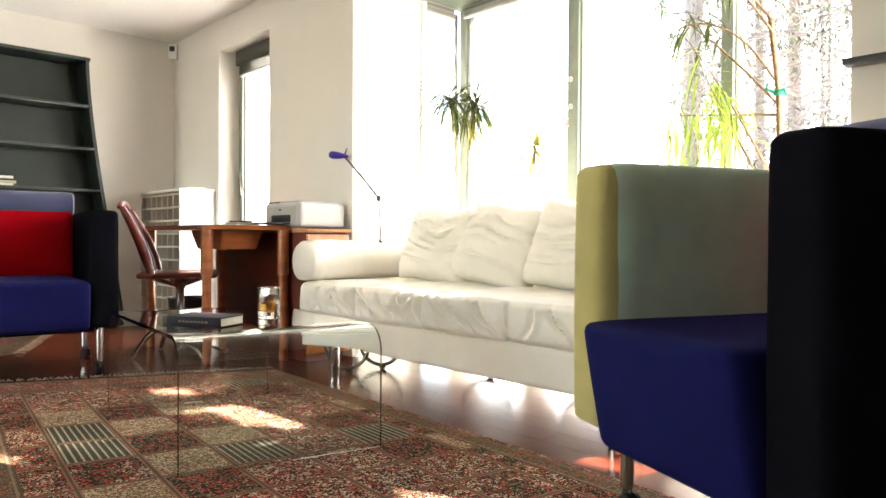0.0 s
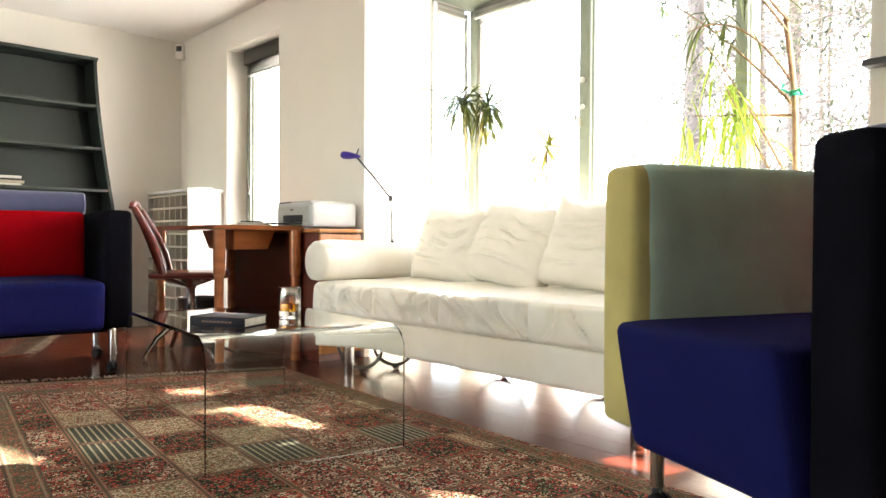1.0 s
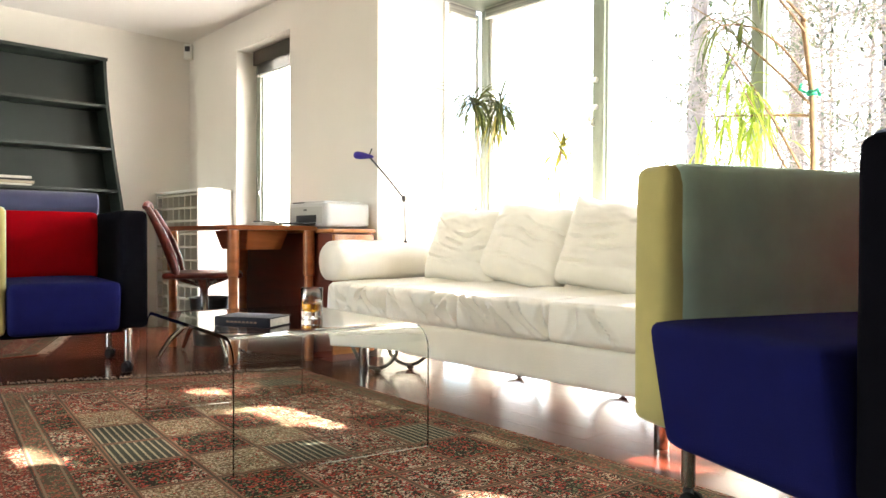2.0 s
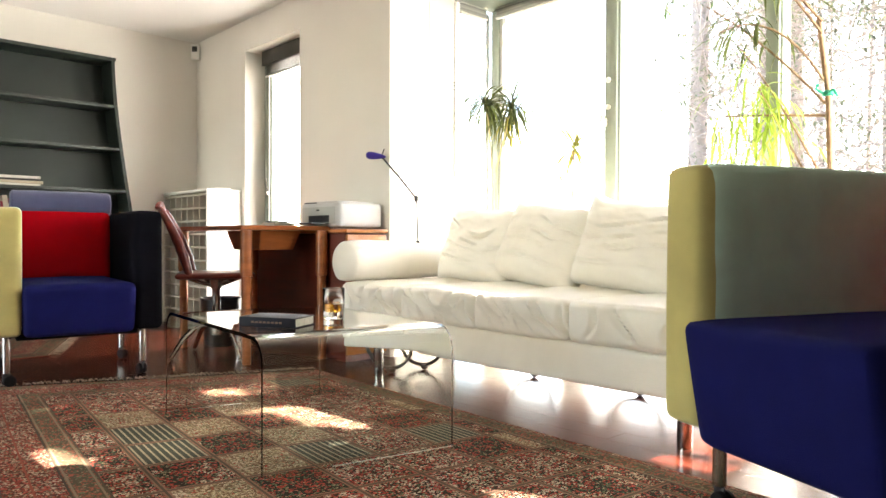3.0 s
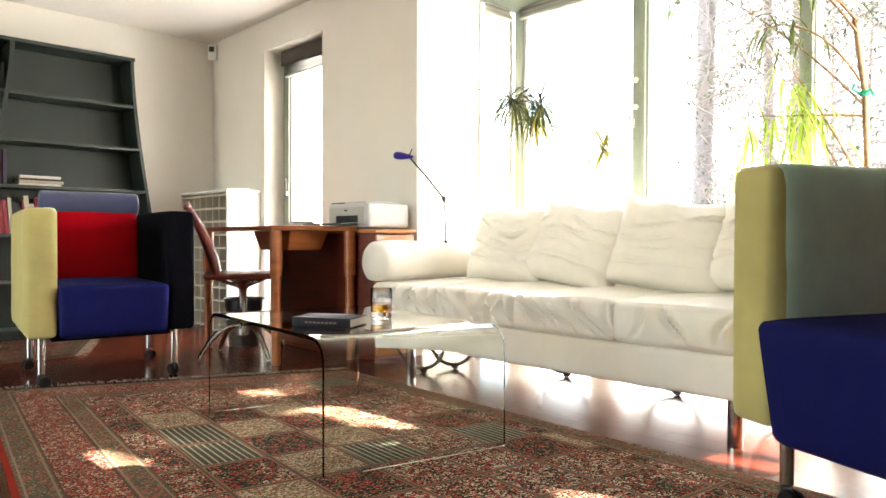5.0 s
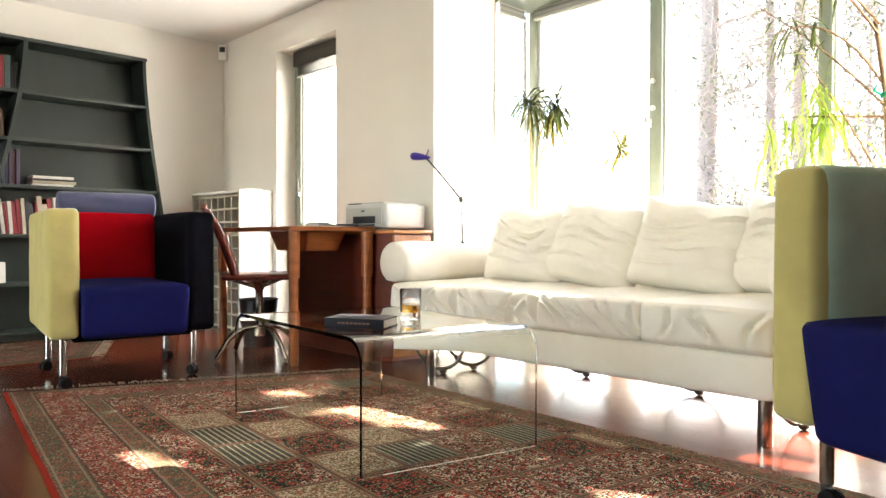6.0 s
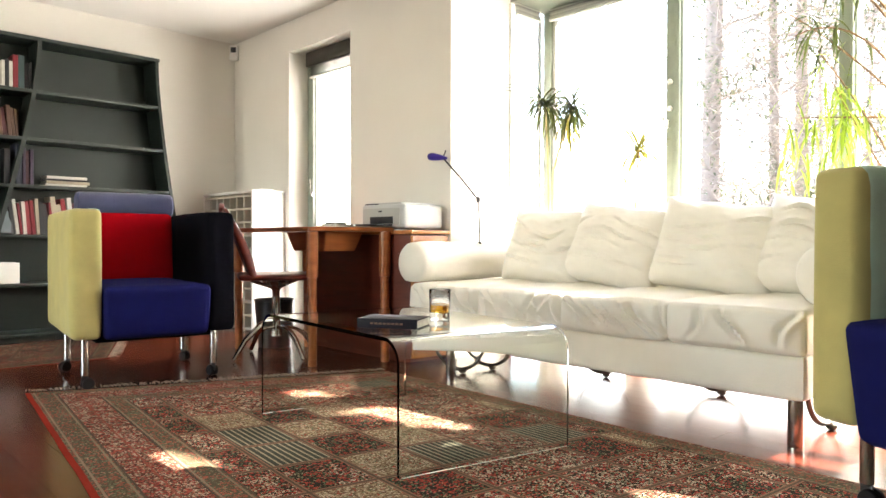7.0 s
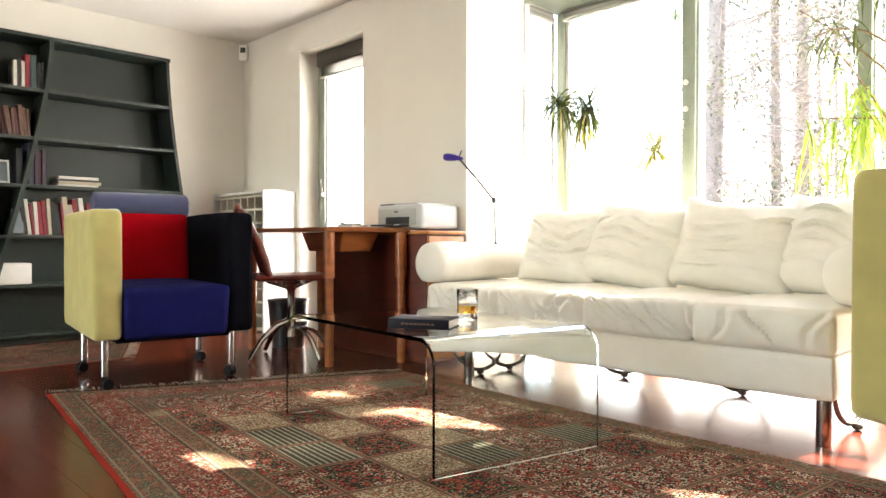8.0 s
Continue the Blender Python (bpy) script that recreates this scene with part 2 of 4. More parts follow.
    no2 = n.new("ShaderNodeTexNoise")
    no2.inputs["Scale"].default_value = 3.0
    l.new(uv.outputs[0], no2.inputs["Vector"])
    hs = n.new("ShaderNodeHueSaturation")
    l.new(c7, hs.inputs["Color"])
    hs.inputs["Saturation"].default_value = 1.0
    mr = n.new("ShaderNodeMapRange")
    mr.inputs["To Min"].default_value, mr.inputs["To Max"].default_value = base * 0.12, base * 1.88
    l.new(math_node("MULTIPLY", math_node("ADD", no.outputs[0], no2.outputs[0]), 0.5), mr.inputs[0])
    l.new(mr.outputs[0], hs.inputs["Value"])
    l.new(hs.outputs[0], b.inputs["Base Color"])
    bp = n.new("ShaderNodeBump")
    bp.inputs["Strength"].default_value, bp.inputs["Distance"].default_value = 0.7, 0.004
    l.new(no.outputs[0], bp.inputs["Height"])
    l.new(bp.outputs[0], b.inputs["Normal"])
    return m


RUG = rug_mat("patterned wool rug", 1.6, 3.0)
RUGOLD = rug_mat("faded wool rug", 0.65, 8.0)
FRINGE = mat("cotton fringe", (0.23, 0.175, 0.13), 0.95, vary=0.3, scale=40)

# ---- mesh helpers ----


def part(name, bm, material, parent=None, label="", smooth=True):
    """Links a bmesh as one mesh object, under a thing or a part where one is given."""
    me = bpy.data.meshes.new(name)
    bm.normal_update()
    bm.to_mesh(me)
    bm.free()
    me.materials.append(material)
    if smooth:
        for p in me.polygons:
            p.use_smooth = True
        me.set_sharp_from_angle(angle=radians(38))
    ob = new(name, me)
    if parent:
        ob.parent = parent
    if label:
        ob["label"] = label
    return ob


def thing(name, label, category, m=None, group="", kind=""):
    ob = new(name)
    ob.empty_display_size = 0.1
    if m:
        ob.matrix_basis = m
    return tagged(ob, label, category, group, kind)


def box(x0, x1, y0, y1, z0, z1, bevel=0.0, seg=2, bm=None):
    bm = bm or bmesh.new()
    vs = [bm.verts.new((x, y, z)) for x in (x0, x1) for y in (y0, y1) for z in (z0, z1)]
    fs = [bm.faces.new([vs[i] for i in q]) for q in ((0, 1, 3, 2), (4, 6, 7, 5), (0, 4, 5, 1), (2, 3, 7, 6), (0, 2, 6, 4), (1, 5, 7, 3))]
    if bevel:
        es = {e for f in fs for e in f.edges}
        bmesh.ops.bevel(bm, geom=list(es), offset=bevel, segments=seg, affect="EDGES", profile=0.5)
    return bm


def lathe(profile, n=24, bm=None, at=(0, 0, 0)):
    """A turned body round z from (radius, height) pairs."""
    bm = bm or bmesh.new()
    rings = []
    for r, z in profile:
        rings.append([bm.verts.new((at[0] + r * math.cos(2 * math.pi * i / n), at[1] + r * math.sin(2 * math.pi * i / n), at[2] + z)) for i in range(n)])
    for a, c in zip(rings, rings[1:]):
        for i in range(n):
            bm.faces.new((a[i], a[(i + 1) % n], c[(i + 1) % n], c[i]))
    bm.faces.new(rings[0][::-1])
    bm.faces.new(rings[-1])
    return bm


def tube(points, radius, n=8, bm=None):
    """A round bar along points; radius is one number or one for each point."""
    bm = bm or bmesh.new()
    pts = [Vector(p) for p in points]
    rs = radius if isinstance(radius, (list, tuple)) else [radius] * len(pts)
    rings, side = [], None
    for i, p in enumerate(pts):
        t = (pts[min(i + 1, len(pts) - 1)] - pts[max(i - 1, 0)]).normalized()
        if side is None:
            side = t.orthogonal().normalized()
        side = (side - t * side.dot(t)).normalized()
        up = t.cross(side)
        rings.append([bm.verts.new(p + rs[i] * (math.cos(2 * math.pi * k / n) * side + math.sin(2 * math.pi * k / n) * up)) for k in range(n)])
    for a, c in zip(rings, rings[1:]):
        for k in range(n):
            bm.faces.new((a[k], a[(k + 1) % n], c[(k + 1) % n], c[k]))
    bm.faces.new(rings[0][::-1])
    bm.faces.new(rings[-1])
    return bm


def soft_box(sx, sy, sz, r, cuts=10, bulge=0.0, wobble=0.0, freq=6.0, seed=0.0, taper=None, fold=0.0):
    """An upholstered block centred on the origin: rounded edges, swollen faces, a little unevenness."""
    bm = bmesh.new()
    bmesh.ops.create_cube(bm, size=2.0)
    bmesh.ops.subdivide_edges(bm, edges=bm.edges[:], cuts=cuts, use_grid_fill=True)
    h = Vector((sx / 2, sy / 2, sz / 2))
    for v in bm.verts:
        p = Vector([math.copysign(1 - (1 - abs(c)) ** 1.6, c) if abs(c) < 1 else c for c in v.co])
        q = Vector((p.x * h.x, p.y * h.y, p.z * h.z))
        inner = Vector([max(-(h[i] - r), min(h[i] - r, q[i])) for i in range(3)])
        d = q - inner
        if d.length > 1e-9:
            k = d.normalized()
            q = inner + k * r
        swell = Vector([p[i] * bulge * math.prod((1 - p[j] ** 2) for j in range(3) if j != i) for i in range(3)])
        q += swell
        if wobble:
            o = Vector((seed, seed * 0.7, 0))
            q += wobble * Vector((noise.noise(q * freq + o), noise.noise(q * freq + o + Vector((9, 0, 0))), noise.noise(q * freq + o + Vector((0, 9, 0)))))
        if fold:
            w = noise.noise(Vector((q.x * 3 + seed, q.z * 16 + 3 * q.x + seed, q.y * 3)))
            q += Vector((0, -1, 0)) * fold * max(0, 0.6 - abs(w) * 4) * (1 if d.length > -1 else 0)
        if taper:
            q = taper(q)
        v.co = q
    return bm


def joined(*bms):
    """Several shapes as one mesh."""
    out = bmesh.new()
    for b in bms:
        me = bpy.data.meshes.new("tmp")
        b.to_mesh(me)
        b.free()
        out.from_mesh(me)
        bpy.data.meshes.remove(me)
    return out


def moved(bm, m):
    bmesh.ops.transform(bm, matrix=m, verts=bm.verts)
    return bm


def structure(name, bm, material, label, category, smooth=False):
    return tagged(part(name, bm, material, None, smooth=smooth), label, category, kind="structure")


def plain(name, bm, material, label, category, m=None, group=""):
    ob = part(name, bm, material)
    if m:
        ob.matrix_basis = m
    return tagged(ob, label, category, group)


# ---- the room ----
WX, NY, BY, CZ = -5.447, 2.44, 3.29, 2.305      # west wall, desk wall, bay glass, ceiling
EX, SY = 4.2, -5.0                              # east and south walls
structure("wall_west", box(WX - 0.2, WX, SY - 0.2, NY + 0.3, 0, CZ + 0.2), WALL, "plain white plastered wall behind the bookshelf", "wall")
wn_bm = box(WX, -4.595, NY, NY + 0.30, 0, CZ)
box(-3.829, -2.87, NY, NY + 0.30, 0, CZ, bm=wn_bm)
box(-4.595, -3.829, NY, NY + 0.30, 2.075, CZ, bm=wn_bm)
structure("wall_north", wn_bm, WALL, "white plastered wall with a tall window niche", "wall")
structure("wall_bay_west", box(-3.17, -2.87, NY + 0.302, 2.945, 0, CZ), WALL, "sunlit white return wall of the window bay", "wall")
structure("wall_north_east", box(-0.43, EX + 0.2, 2.78, 2.948, 0, CZ), WALL, "white wall beside the bay window", "wall")
# the bay's unseen east end is added, wide enough for the sun patches
structure("wall_bay_east", box(0.62, 0.8, 2.95, 3.4, 0, CZ), WALL, "white return wall closing the window bay", "wall")
structure("wall_east", box(EX, EX + 0.2, SY, 2.778, 0, CZ), WALL, "plain white wall closing the room", "wall")
ws = box(WX, -5.0, SY - 0.2, SY - 0.002, 0, CZ)
box(-2.0, EX + 0.2, SY - 0.2, SY - 0.002, 0, CZ, bm=ws)
box(-5.0, -2.0, SY - 0.2, SY - 0.002, 2.15, CZ, bm=ws)
box(-5.0, -2.0, SY - 0.2, SY - 0.002, 0, 0.15, bm=ws)
structure("wall_south", ws, WALL, "plain white wall with a wide garden window", "wall")
w4 = thing("window_4", "wide garden window with a green grey frame", "window", kind="structure")
for x in (-4.998, -3.53, -2.062):
    part("window_frame", box(x, x + 0.06, SY - 0.15, SY - 0.09, 0.152, 2.148, 0.004), TRIM, w4)
structure("ceiling", box(WX, EX + 0.2, SY - 0.2, 3.5, CZ + 0.002, CZ + 0.2), CEIL, "smooth white painted ceiling", "ceiling")
structure("bay_header", box(-2.868, 0.618, 2.95, 3.42, 2.142, CZ - 0.002), TRIM, "green grey window head lining of the bay", "trim")
floor = structure("floor", box(WX - 0.1, EX + 0.1, SY - 0.1, 3.45, -0.12, -0.012), GAP, "glossy red-brown plank floor", "floor")
structure("ground", box(-120, 120, 3.46, 200, -0.45, -0.3), GROUND, "leaf-strewn ground outside under the trees", "ground")

# ---- windows ----


def blind(parent, x0, x1, y, z0, z1, along="x", slats=SLAT, label="pale slatted blind drawn up"):
    """A slatted blind drawn up into a loose stack with a bottom bar."""
    bm = bmesh.new()
    k = int((z1 - z0) / 0.0095)
    for i in range(k):
        z = z0 + 0.008 + i * 0.0095
        if along == "x":
            box(x0, x1, y - 0.012, y + 0.012, z, z + 0.0012, bm=bm)
        else:
            box(y - 0.012, y + 0.012, x0, x1, z, z + 0.0012, bm=bm)
    part("bottom_bar", box(x0, x1, y - 0.012, y + 0.012, z0 - 0.004, z0 + 0.006, 0.002) if along == "x" else box(y - 0.012, y + 0.012, x0, x1, z0 - 0.004, z0 + 0.006, 0.002), PALEBAR, parent)
    return part("blind", bm, slats, parent, label, smooth=False)


w1 = thing("window_1", "tall narrow window with a green grey frame and raised blind", "window", kind="structure")
part("window_frame", box(-4.593, -4.50, 2.60, 2.66, 0.0, 2.073, 0.004), TRIM, w1)
part("window_frame", box(-3.92, -3.831, 2.60, 2.66, 0.0, 2.073, 0.004), TRIM, w1)
part("window_frame", box(-4.498, -3.922, 2.60, 2.66, 1.97, 2.073, 0.004), TRIM, w1)
part("window_frame", box(-4.498, -3.922, 2.60, 2.66, 0.0, 0.09, 0.004), TRIM, w1)
part("sash", joined(box(-4.498, -4.44, 2.575, 2.63, 0.092, 1.968, 0.004), box(-3.98, -3.922, 2.575, 2.63, 0.092, 1.968, 0.004)), TRIM, w1)
pane = part("pane", box(-4.44, -3.98, 2.612, 2.618, 0.092, 1.968), PANE, w1)
pane.visible_shadow = False
part("blind_box", box(-4.51, -3.90, 2.53, 2.597, 1.965, 2.07, 0.004), HEADBOX, w1, "dark brown-grey blind box")
blind(w1, -4.49, -3.92, 2.56, 1.885, 1.962, slats=HEADBOX, label="dark slatted blind drawn up")
part("handle", joined(box(-4.475, -4.455, 2.545, 2.575, 1.0, 1.03, 0.004), tube([(-4.465, 2.548, 1.02), (-4.465, 2.54, 1.13)], 0.008)), CHROME, w1)
part("cord", tube([(-4.43, 2.55, 1.9), (-4.43, 2.55, 1.1), (-4.432, 2.55, 0.8)], 0.004, 6), BLIND, w1)

w2 = thing("window_2", "wide bay window with green grey posts", "window", kind="structure")
part("corner_post", box(-2.852, -2.792, 3.262, 3.335, 0.0, 2.14, 0.006), TRIM, w2)
part("post_bead", box(-2.788, -2.765, 3.275, 3.31, 0.12, 2.12, 0.003), BLIND, w2, "pale glazing bead")
for a, c in ((-1.985, -1.885), (-1.115, -1.035), (0.55, 0.618)):
    part("mullion", box(a, c, 3.25, 3.34, 0.0, 2.14, 0.006), TRIM, w2)
    part("mullion_bead", box(a + 0.055, c - 0.012, 3.232, 3.249, 0.12, 2.1, 0.003), TRIM, w2)
for a, c in ((-2.773, -1.987), (-1.883, -1.117), (-1.033, 0.548)):
    part("bottom_rail", box(a, c, 3.26, 3.33, 0.0, 0.035, 0.004), TRIM, w2)
    part("top_rail", box(a, c, 3.26, 3.33, 2.10, 2.14, 0.004), TRIM, w2)
    pane = part("pane", box(a, c, 3.288, 3.294, 0.037, 2.098), PANE, w2)
    pane.visible_shadow = False
for z in (1.553, 1.405):
    part("knob", moved(lathe([(0.004, 0), (0.014, 0.003), (0.016, 0.012), (0.010, 0.02)], 12), pose(-1.955, 3.25, z, 90)), WHITE, w2, "small white round knob")
part("latch", joined(box(-1.985, -1.965, 3.225, 3.25, 1.30, 1.345, 0.004), box(-1.995, -1.975, 3.215, 3.228, 1.32, 1.36, 0.004)), WHITE, w2, "small white latch")
blind(w2, -2.77, -1.99, 3.222, 2.068, 2.138)
w3 = thing("window_3", "narrow side window of the bay", "window", kind="structure")
part("window_frame", box(-2.885, -2.86, 2.947, 2.962, 0.0, 2.14, 0.003), WHITE, w3)
part("glazing_bead", box(-2.88, -2.862, 3.235, 3.258, 0.12, 2.12, 0.003), BLIND, w3, "pale glazing bead")
part("bottom_rail", box(-2.90, -2.84, 2.964, 3.26, 0.0, 0.035, 0.004), TRIM, w3)
pane = part("pane", box(-2.873, -2.867, 2.977, 3.248, 0.037, 2.138), PANE, w3)
pane.visible_shadow = False
blind(w3, 2.965, 3.20, -2.835, 2.068, 2.138, "y")

# ---- rugs ----


def rug(name, corners, thick, material, label, nu=60, nv=30, fringe_ends=(0,), seed=1):
    """A woven rug between four corners (far left, far right, near right, near left)."""
    a, b_, c, d = [Vector(p) for p in corners]
    lu, lv = (a - d).length, (a - b_).length
    bm = bmesh.new()
    uvl = bm.loops.layers.uv.new("UVMap")
    grid = []
    for i in range(nu + 1):
        row = []
        for j in range(nv + 1):
            s, t = i / nu, j / nv
            p = a.lerp(d, s).lerp(b_.lerp(c, s), t)
            rim = min(i, nu - i, j, nv - j) == 0
            z = 0.0015 if rim else thick + 0.0015 * noise.noise(Vector((p.x * 5 + seed, p.y * 5, 0)))
            wv = 0.006 * noise.noise(Vector((s * 9, t * 9, seed))) if rim else 0
            row.append((bm.verts.new((p.x + wv, p.y + wv, z)), s * lu, t * lv))
        grid.append(row)
    for i in range(nu):
        for j in range(nv):
            q = (grid[i][j], grid[i + 1][j], grid[i + 1][j + 1], grid[i][j + 1])
            f = bm.faces.new([x[0] for x in q])
            for loop, x in zip(f.loops, q):
                loop[uvl].uv = (x[1], x[2])
    th = thing(name, label, "rug")
    part("weave", bm, material, th)
    rng = random.Random(seed)
    fb = bmesh.new()
    side = (b_ - a).normalized()
    out = (a - d).normalized()
    for k in range(int(lv / 0.010)):
        p = a.lerp(b_, (k + rng.random()) / (lv / 0.010))
        ln = rng.uniform(0.02, 0.06)
        tw = side * rng.uniform(-0.02, 0.02)
        e = p + out * ln + tw
        tube([(p.x - out.x * 0.01, p.y - out.y * 0.01, thick * 0.8), ((p.x + e.x) / 2, (p.y + e.y) / 2, thick * 0.8 + rng.uniform(0, 0.008)), (e.x, e.y, 0.003)], [0.0022, 0.003, 0.002], 4, fb)
    part("fringe", fb, FRINGE, th, "frayed pale cotton fringe")
    return th


rug("large_rug", ((-3.50, 0.45), (-2.82, 1.93), (0.1, 1.79), (0.1, -0.01)), 0.010, RUG, "large red-brown patterned wool rug with fringe on the floor")
rug("small_rug", ((-4.19, 1.03), (-5.15, 1.44), (-5.15, -1.5), (-4.3, -1.5)), 0.009, RUGOLD, "faded fringed rug in front of the bookshelf", 30, 15, seed=5)

# ---- bookshelf ----
BX0, BX1 = WX + 0.004, -5.205


def divider_y(z, y_top, sweep):
    """The curved upright: straight at the top, swinging out below."""
    t = max(0.0, min(1.0, (1.99 - z) / 1.9))
    return y_top + sweep * (t ** 1.6 * 1.35 - 0.35 * t ** 3.2)


def curved_panel(y_top, sweep, thick, z0=0.055, z1=2.0, n=24):
    bm = bmesh.new()
    rows = []
    for i in range(n + 1):
        z = z0 + (z1 - z0) * i / n
        y = divider_y(z, y_top, sweep)
        rows.append([bm.verts.new(p) for p in ((BX0, y - thick / 2, z), (BX1, y - thick / 2, z), (BX1, y + thick / 2, z), (BX0, y + thick / 2, z))])
    for a, c in zip(rows, rows[1:]):
        for k in range(4):
            bm.faces.new((a[k], a[(k + 1) % 4], c[(k + 1) % 4], c[k]))
    bm.faces.new(rows[0][::-1])
    bm.faces.new(rows[-1])
    return bm


shelf = thing("bookshelf", "dark green-grey lacquered bookshelf with curved sides, half full", "bookshelf")
R_TOP, R_SW, D_TOP, D_SW = 1.70, 0.245, 0.935, -0.40
L_TOP = -1.05
part("side_panel", curved_panel(R_TOP, R_SW, 0.022), SHELFGREEN, shelf)
part("side_panel", curved_panel(L_TOP, -0.25, 0.022), SHELFGREEN, shelf)
part("divider", curved_panel(D_TOP, D_SW, 0.026), SHELFGREEN, shelf)
part("divider", curved_panel(-0.05, 0.30, 0.026), SHELFGREEN, shelf)
SHELVES = (1.66, 1.345, 1.035, 0.705, 0.385, 0.06)
for z in SHELVES:
    part("shelf", box(BX0, BX1 - 0.004, divider_y(z, L_TOP, -0.25) + 0.012, divider_y(z, R_TOP, R_SW) - 0.012, z - 0.022, z, 0.002), SHELFGREEN, shelf)
part("top_panel", box(BX0, BX1 + 0.002, L_TOP - 0.02, R_TOP + 0.02, 1.985, 2.008, 0.002), SHELFGREEN, shelf)
bb = bmesh.new()
zz = [0.06 + 1.926 * i / 20 for i in range(21)]
for a, c in zip(zz, zz[1:]):
    f = [bb.verts.new((BX0 + 0.006, divider_y(z, y, s), z)) for z, y, s in ((a, L_TOP, -0.25), (a, R_TOP, R_SW), (c, R_TOP, R_SW), (c, L_TOP, -0.25))]
    bb.faces.new(f)
bmesh.ops.remove_doubles(bb, verts=bb.verts, dist=0.0005)
part("back_panel", bb, SHELFGREEN, shelf)
part("plinth", box(BX0, BX1 - 0.03, L_TOP - 0.1, R_TOP + 0.15, 0, 0.037), SHELFGREEN, shelf)

BOOKCOLS = [(0.50, 0.48, 0.43), (0.20, 0.012, 0.02), (0.02, 0.025, 0.045), (0.045, 0.025, 0.055), (0.11, 0.055, 0.035), (0.04, 0.075, 0.08), (0.36, 0.31, 0.23), (0.06, 0.010, 0.014), (0.014, 0.014, 0.016), (0.15, 0.18, 0.20)]
BOOKMATS = [mat("book cover " + n, c, 0.5, vary=0.12, scale=20) for n, c in zip("cream,crimson,navy,plum,tan,teal,sand,maroon,black,grey".split(","), BOOKCOLS)]
NAMES = "cream,crimson,navy,plum,tan,teal,sand,maroon,black,grey".split(",")


def book(w, d, h, c, m, lying=False):
    """w thick, d deep, h tall; spine towards +x."""
    th = thing("book", ("closed book with a %s cover lying on the shelf" if lying else "closed book with a %s spine upright on the shelf") % NAMES[c], "book", m, "books on the bookshelf")
    part("cover", joined(box(d - 0.004, d, 0, w, 0, h, 0.0015, 1), box(0, d - 0.0042, 0, 0.003, 0, h), box(0, d - 0.0042, w - 0.003, w, 0, h)), BOOKMATS[c], th, smooth=False)
    part("pages", box(0.004, d - 0.006, 0.0034, w - 0.0034, 0.004, h - 0.004), PAPERPAGES, th, smooth=False)
    return th


rng = random.Random(4)


def book_row(y, y_end, z, hmin, hmax, cols, lean=0.0):
    while y < y_end:
        w, h, d = rng.uniform(0.014, 0.034), rng.uniform(hmin, hmax), rng.uniform(0.13, 0.17)
        if y + w > y_end:
            break
        ang = lean * rng.uniform(0.4, 1.2)
        book(w, d, h, rng.choice(cols), pose(BX1 - 0.03 - d - rng.uniform(0, 0.02), y, z + 0.001 + abs(math.sin(radians(ang))) * (w if ang < 0 else 0), ang, 0, 0))
        y += w / math.cos(radians(ang)) + 0.0015


book_row(0.72, 0.90, 1.66, 0.16, 0.23, [0, 0, 5, 9, 8, 1])
book_row(0.44, 0.66, 1.66, 0.16, 0.23, [0, 5, 9, 8])
book_row(0.66, 0.83, 1.345, 0.17, 0.20, [4, 4, 7, 4, 6], 7)
book_row(0.40, 0.62, 1.345, 0.15, 0.20, [6, 7, 2, 5], 6)
book_row(0.80, 0.92, 1.035, 0.22, 0.27, [3, 7, 2, 8, 2])
book_row(0.735, 0.78, 1.035, 0.2, 0.26, [8, 3])
book_row(0.775, 1.22, 0.705, 0.20, 0.26, [0, 1, 6, 0, 1, 8, 7, 6], 7)
book_row(0.36, 0.58, 0.705, 0.18, 0.25, [7, 1, 8, 3])
for i, (w, h, c) in enumerate(((0.26, 0.014, 0), (0.27, 0.02, 6), (0.25, 0.012, 8), (0.25, 0.018, 0))):
    z = 1.036 + sum((0.014, 0.02, 0.012, 0.018)[:i]) + 0.0006 * i
    book(h, 0.16, w, c, pose(BX1 - 0.20 + 0.006 * i, 0.97 + 0.006 * (i % 2) + w, z, 90, 0, 0), True)

radio = thing("picture_frame", "small pale framed picture standing on the bookshelf", "picture frame", pose(-5.27, 0.60, 1.0365, 0, -8, 0))
part("frame", joined(box(0, 0.015, 0, 0.012, 0, 0.15, 0.002), box(0, 0.015, 0.088, 0.1, 0, 0.15, 0.002), box(0, 0.015, 0.0125, 0.0875, 0, 0.012, 0.002), box(0, 0.015, 0.0125, 0.0875, 0.138, 0.15, 0.002)), PLASTIC, radio)
part("picture", box(0.003, 0.010, 0.012, 0.088, 0.012, 0.138), BOOKMATS[9], radio)
pf = thing("picture_frame", "small dark glass picture frame standing on the bookshelf", "picture frame", pose(-5.25, 0.705, 0.707, 0, -6, 0))
part("frame", box(0, 0.012, 0, 0.075, 0, 0.165, 0.003), DARKPLASTIC, pf)
part("picture", box(0.0125, 0.014, 0.008, 0.067, 0.01, 0.15), BOOKMATS[9], pf)
plain("paper_box", box(0, 0.20, 0, 0.24, 0, 0.135, 0.003), PAPER, "white paper box on a low shelf of the bookshelf", "box", pose(-5.43, 0.575, 0.387))

# ---- armchairs ----


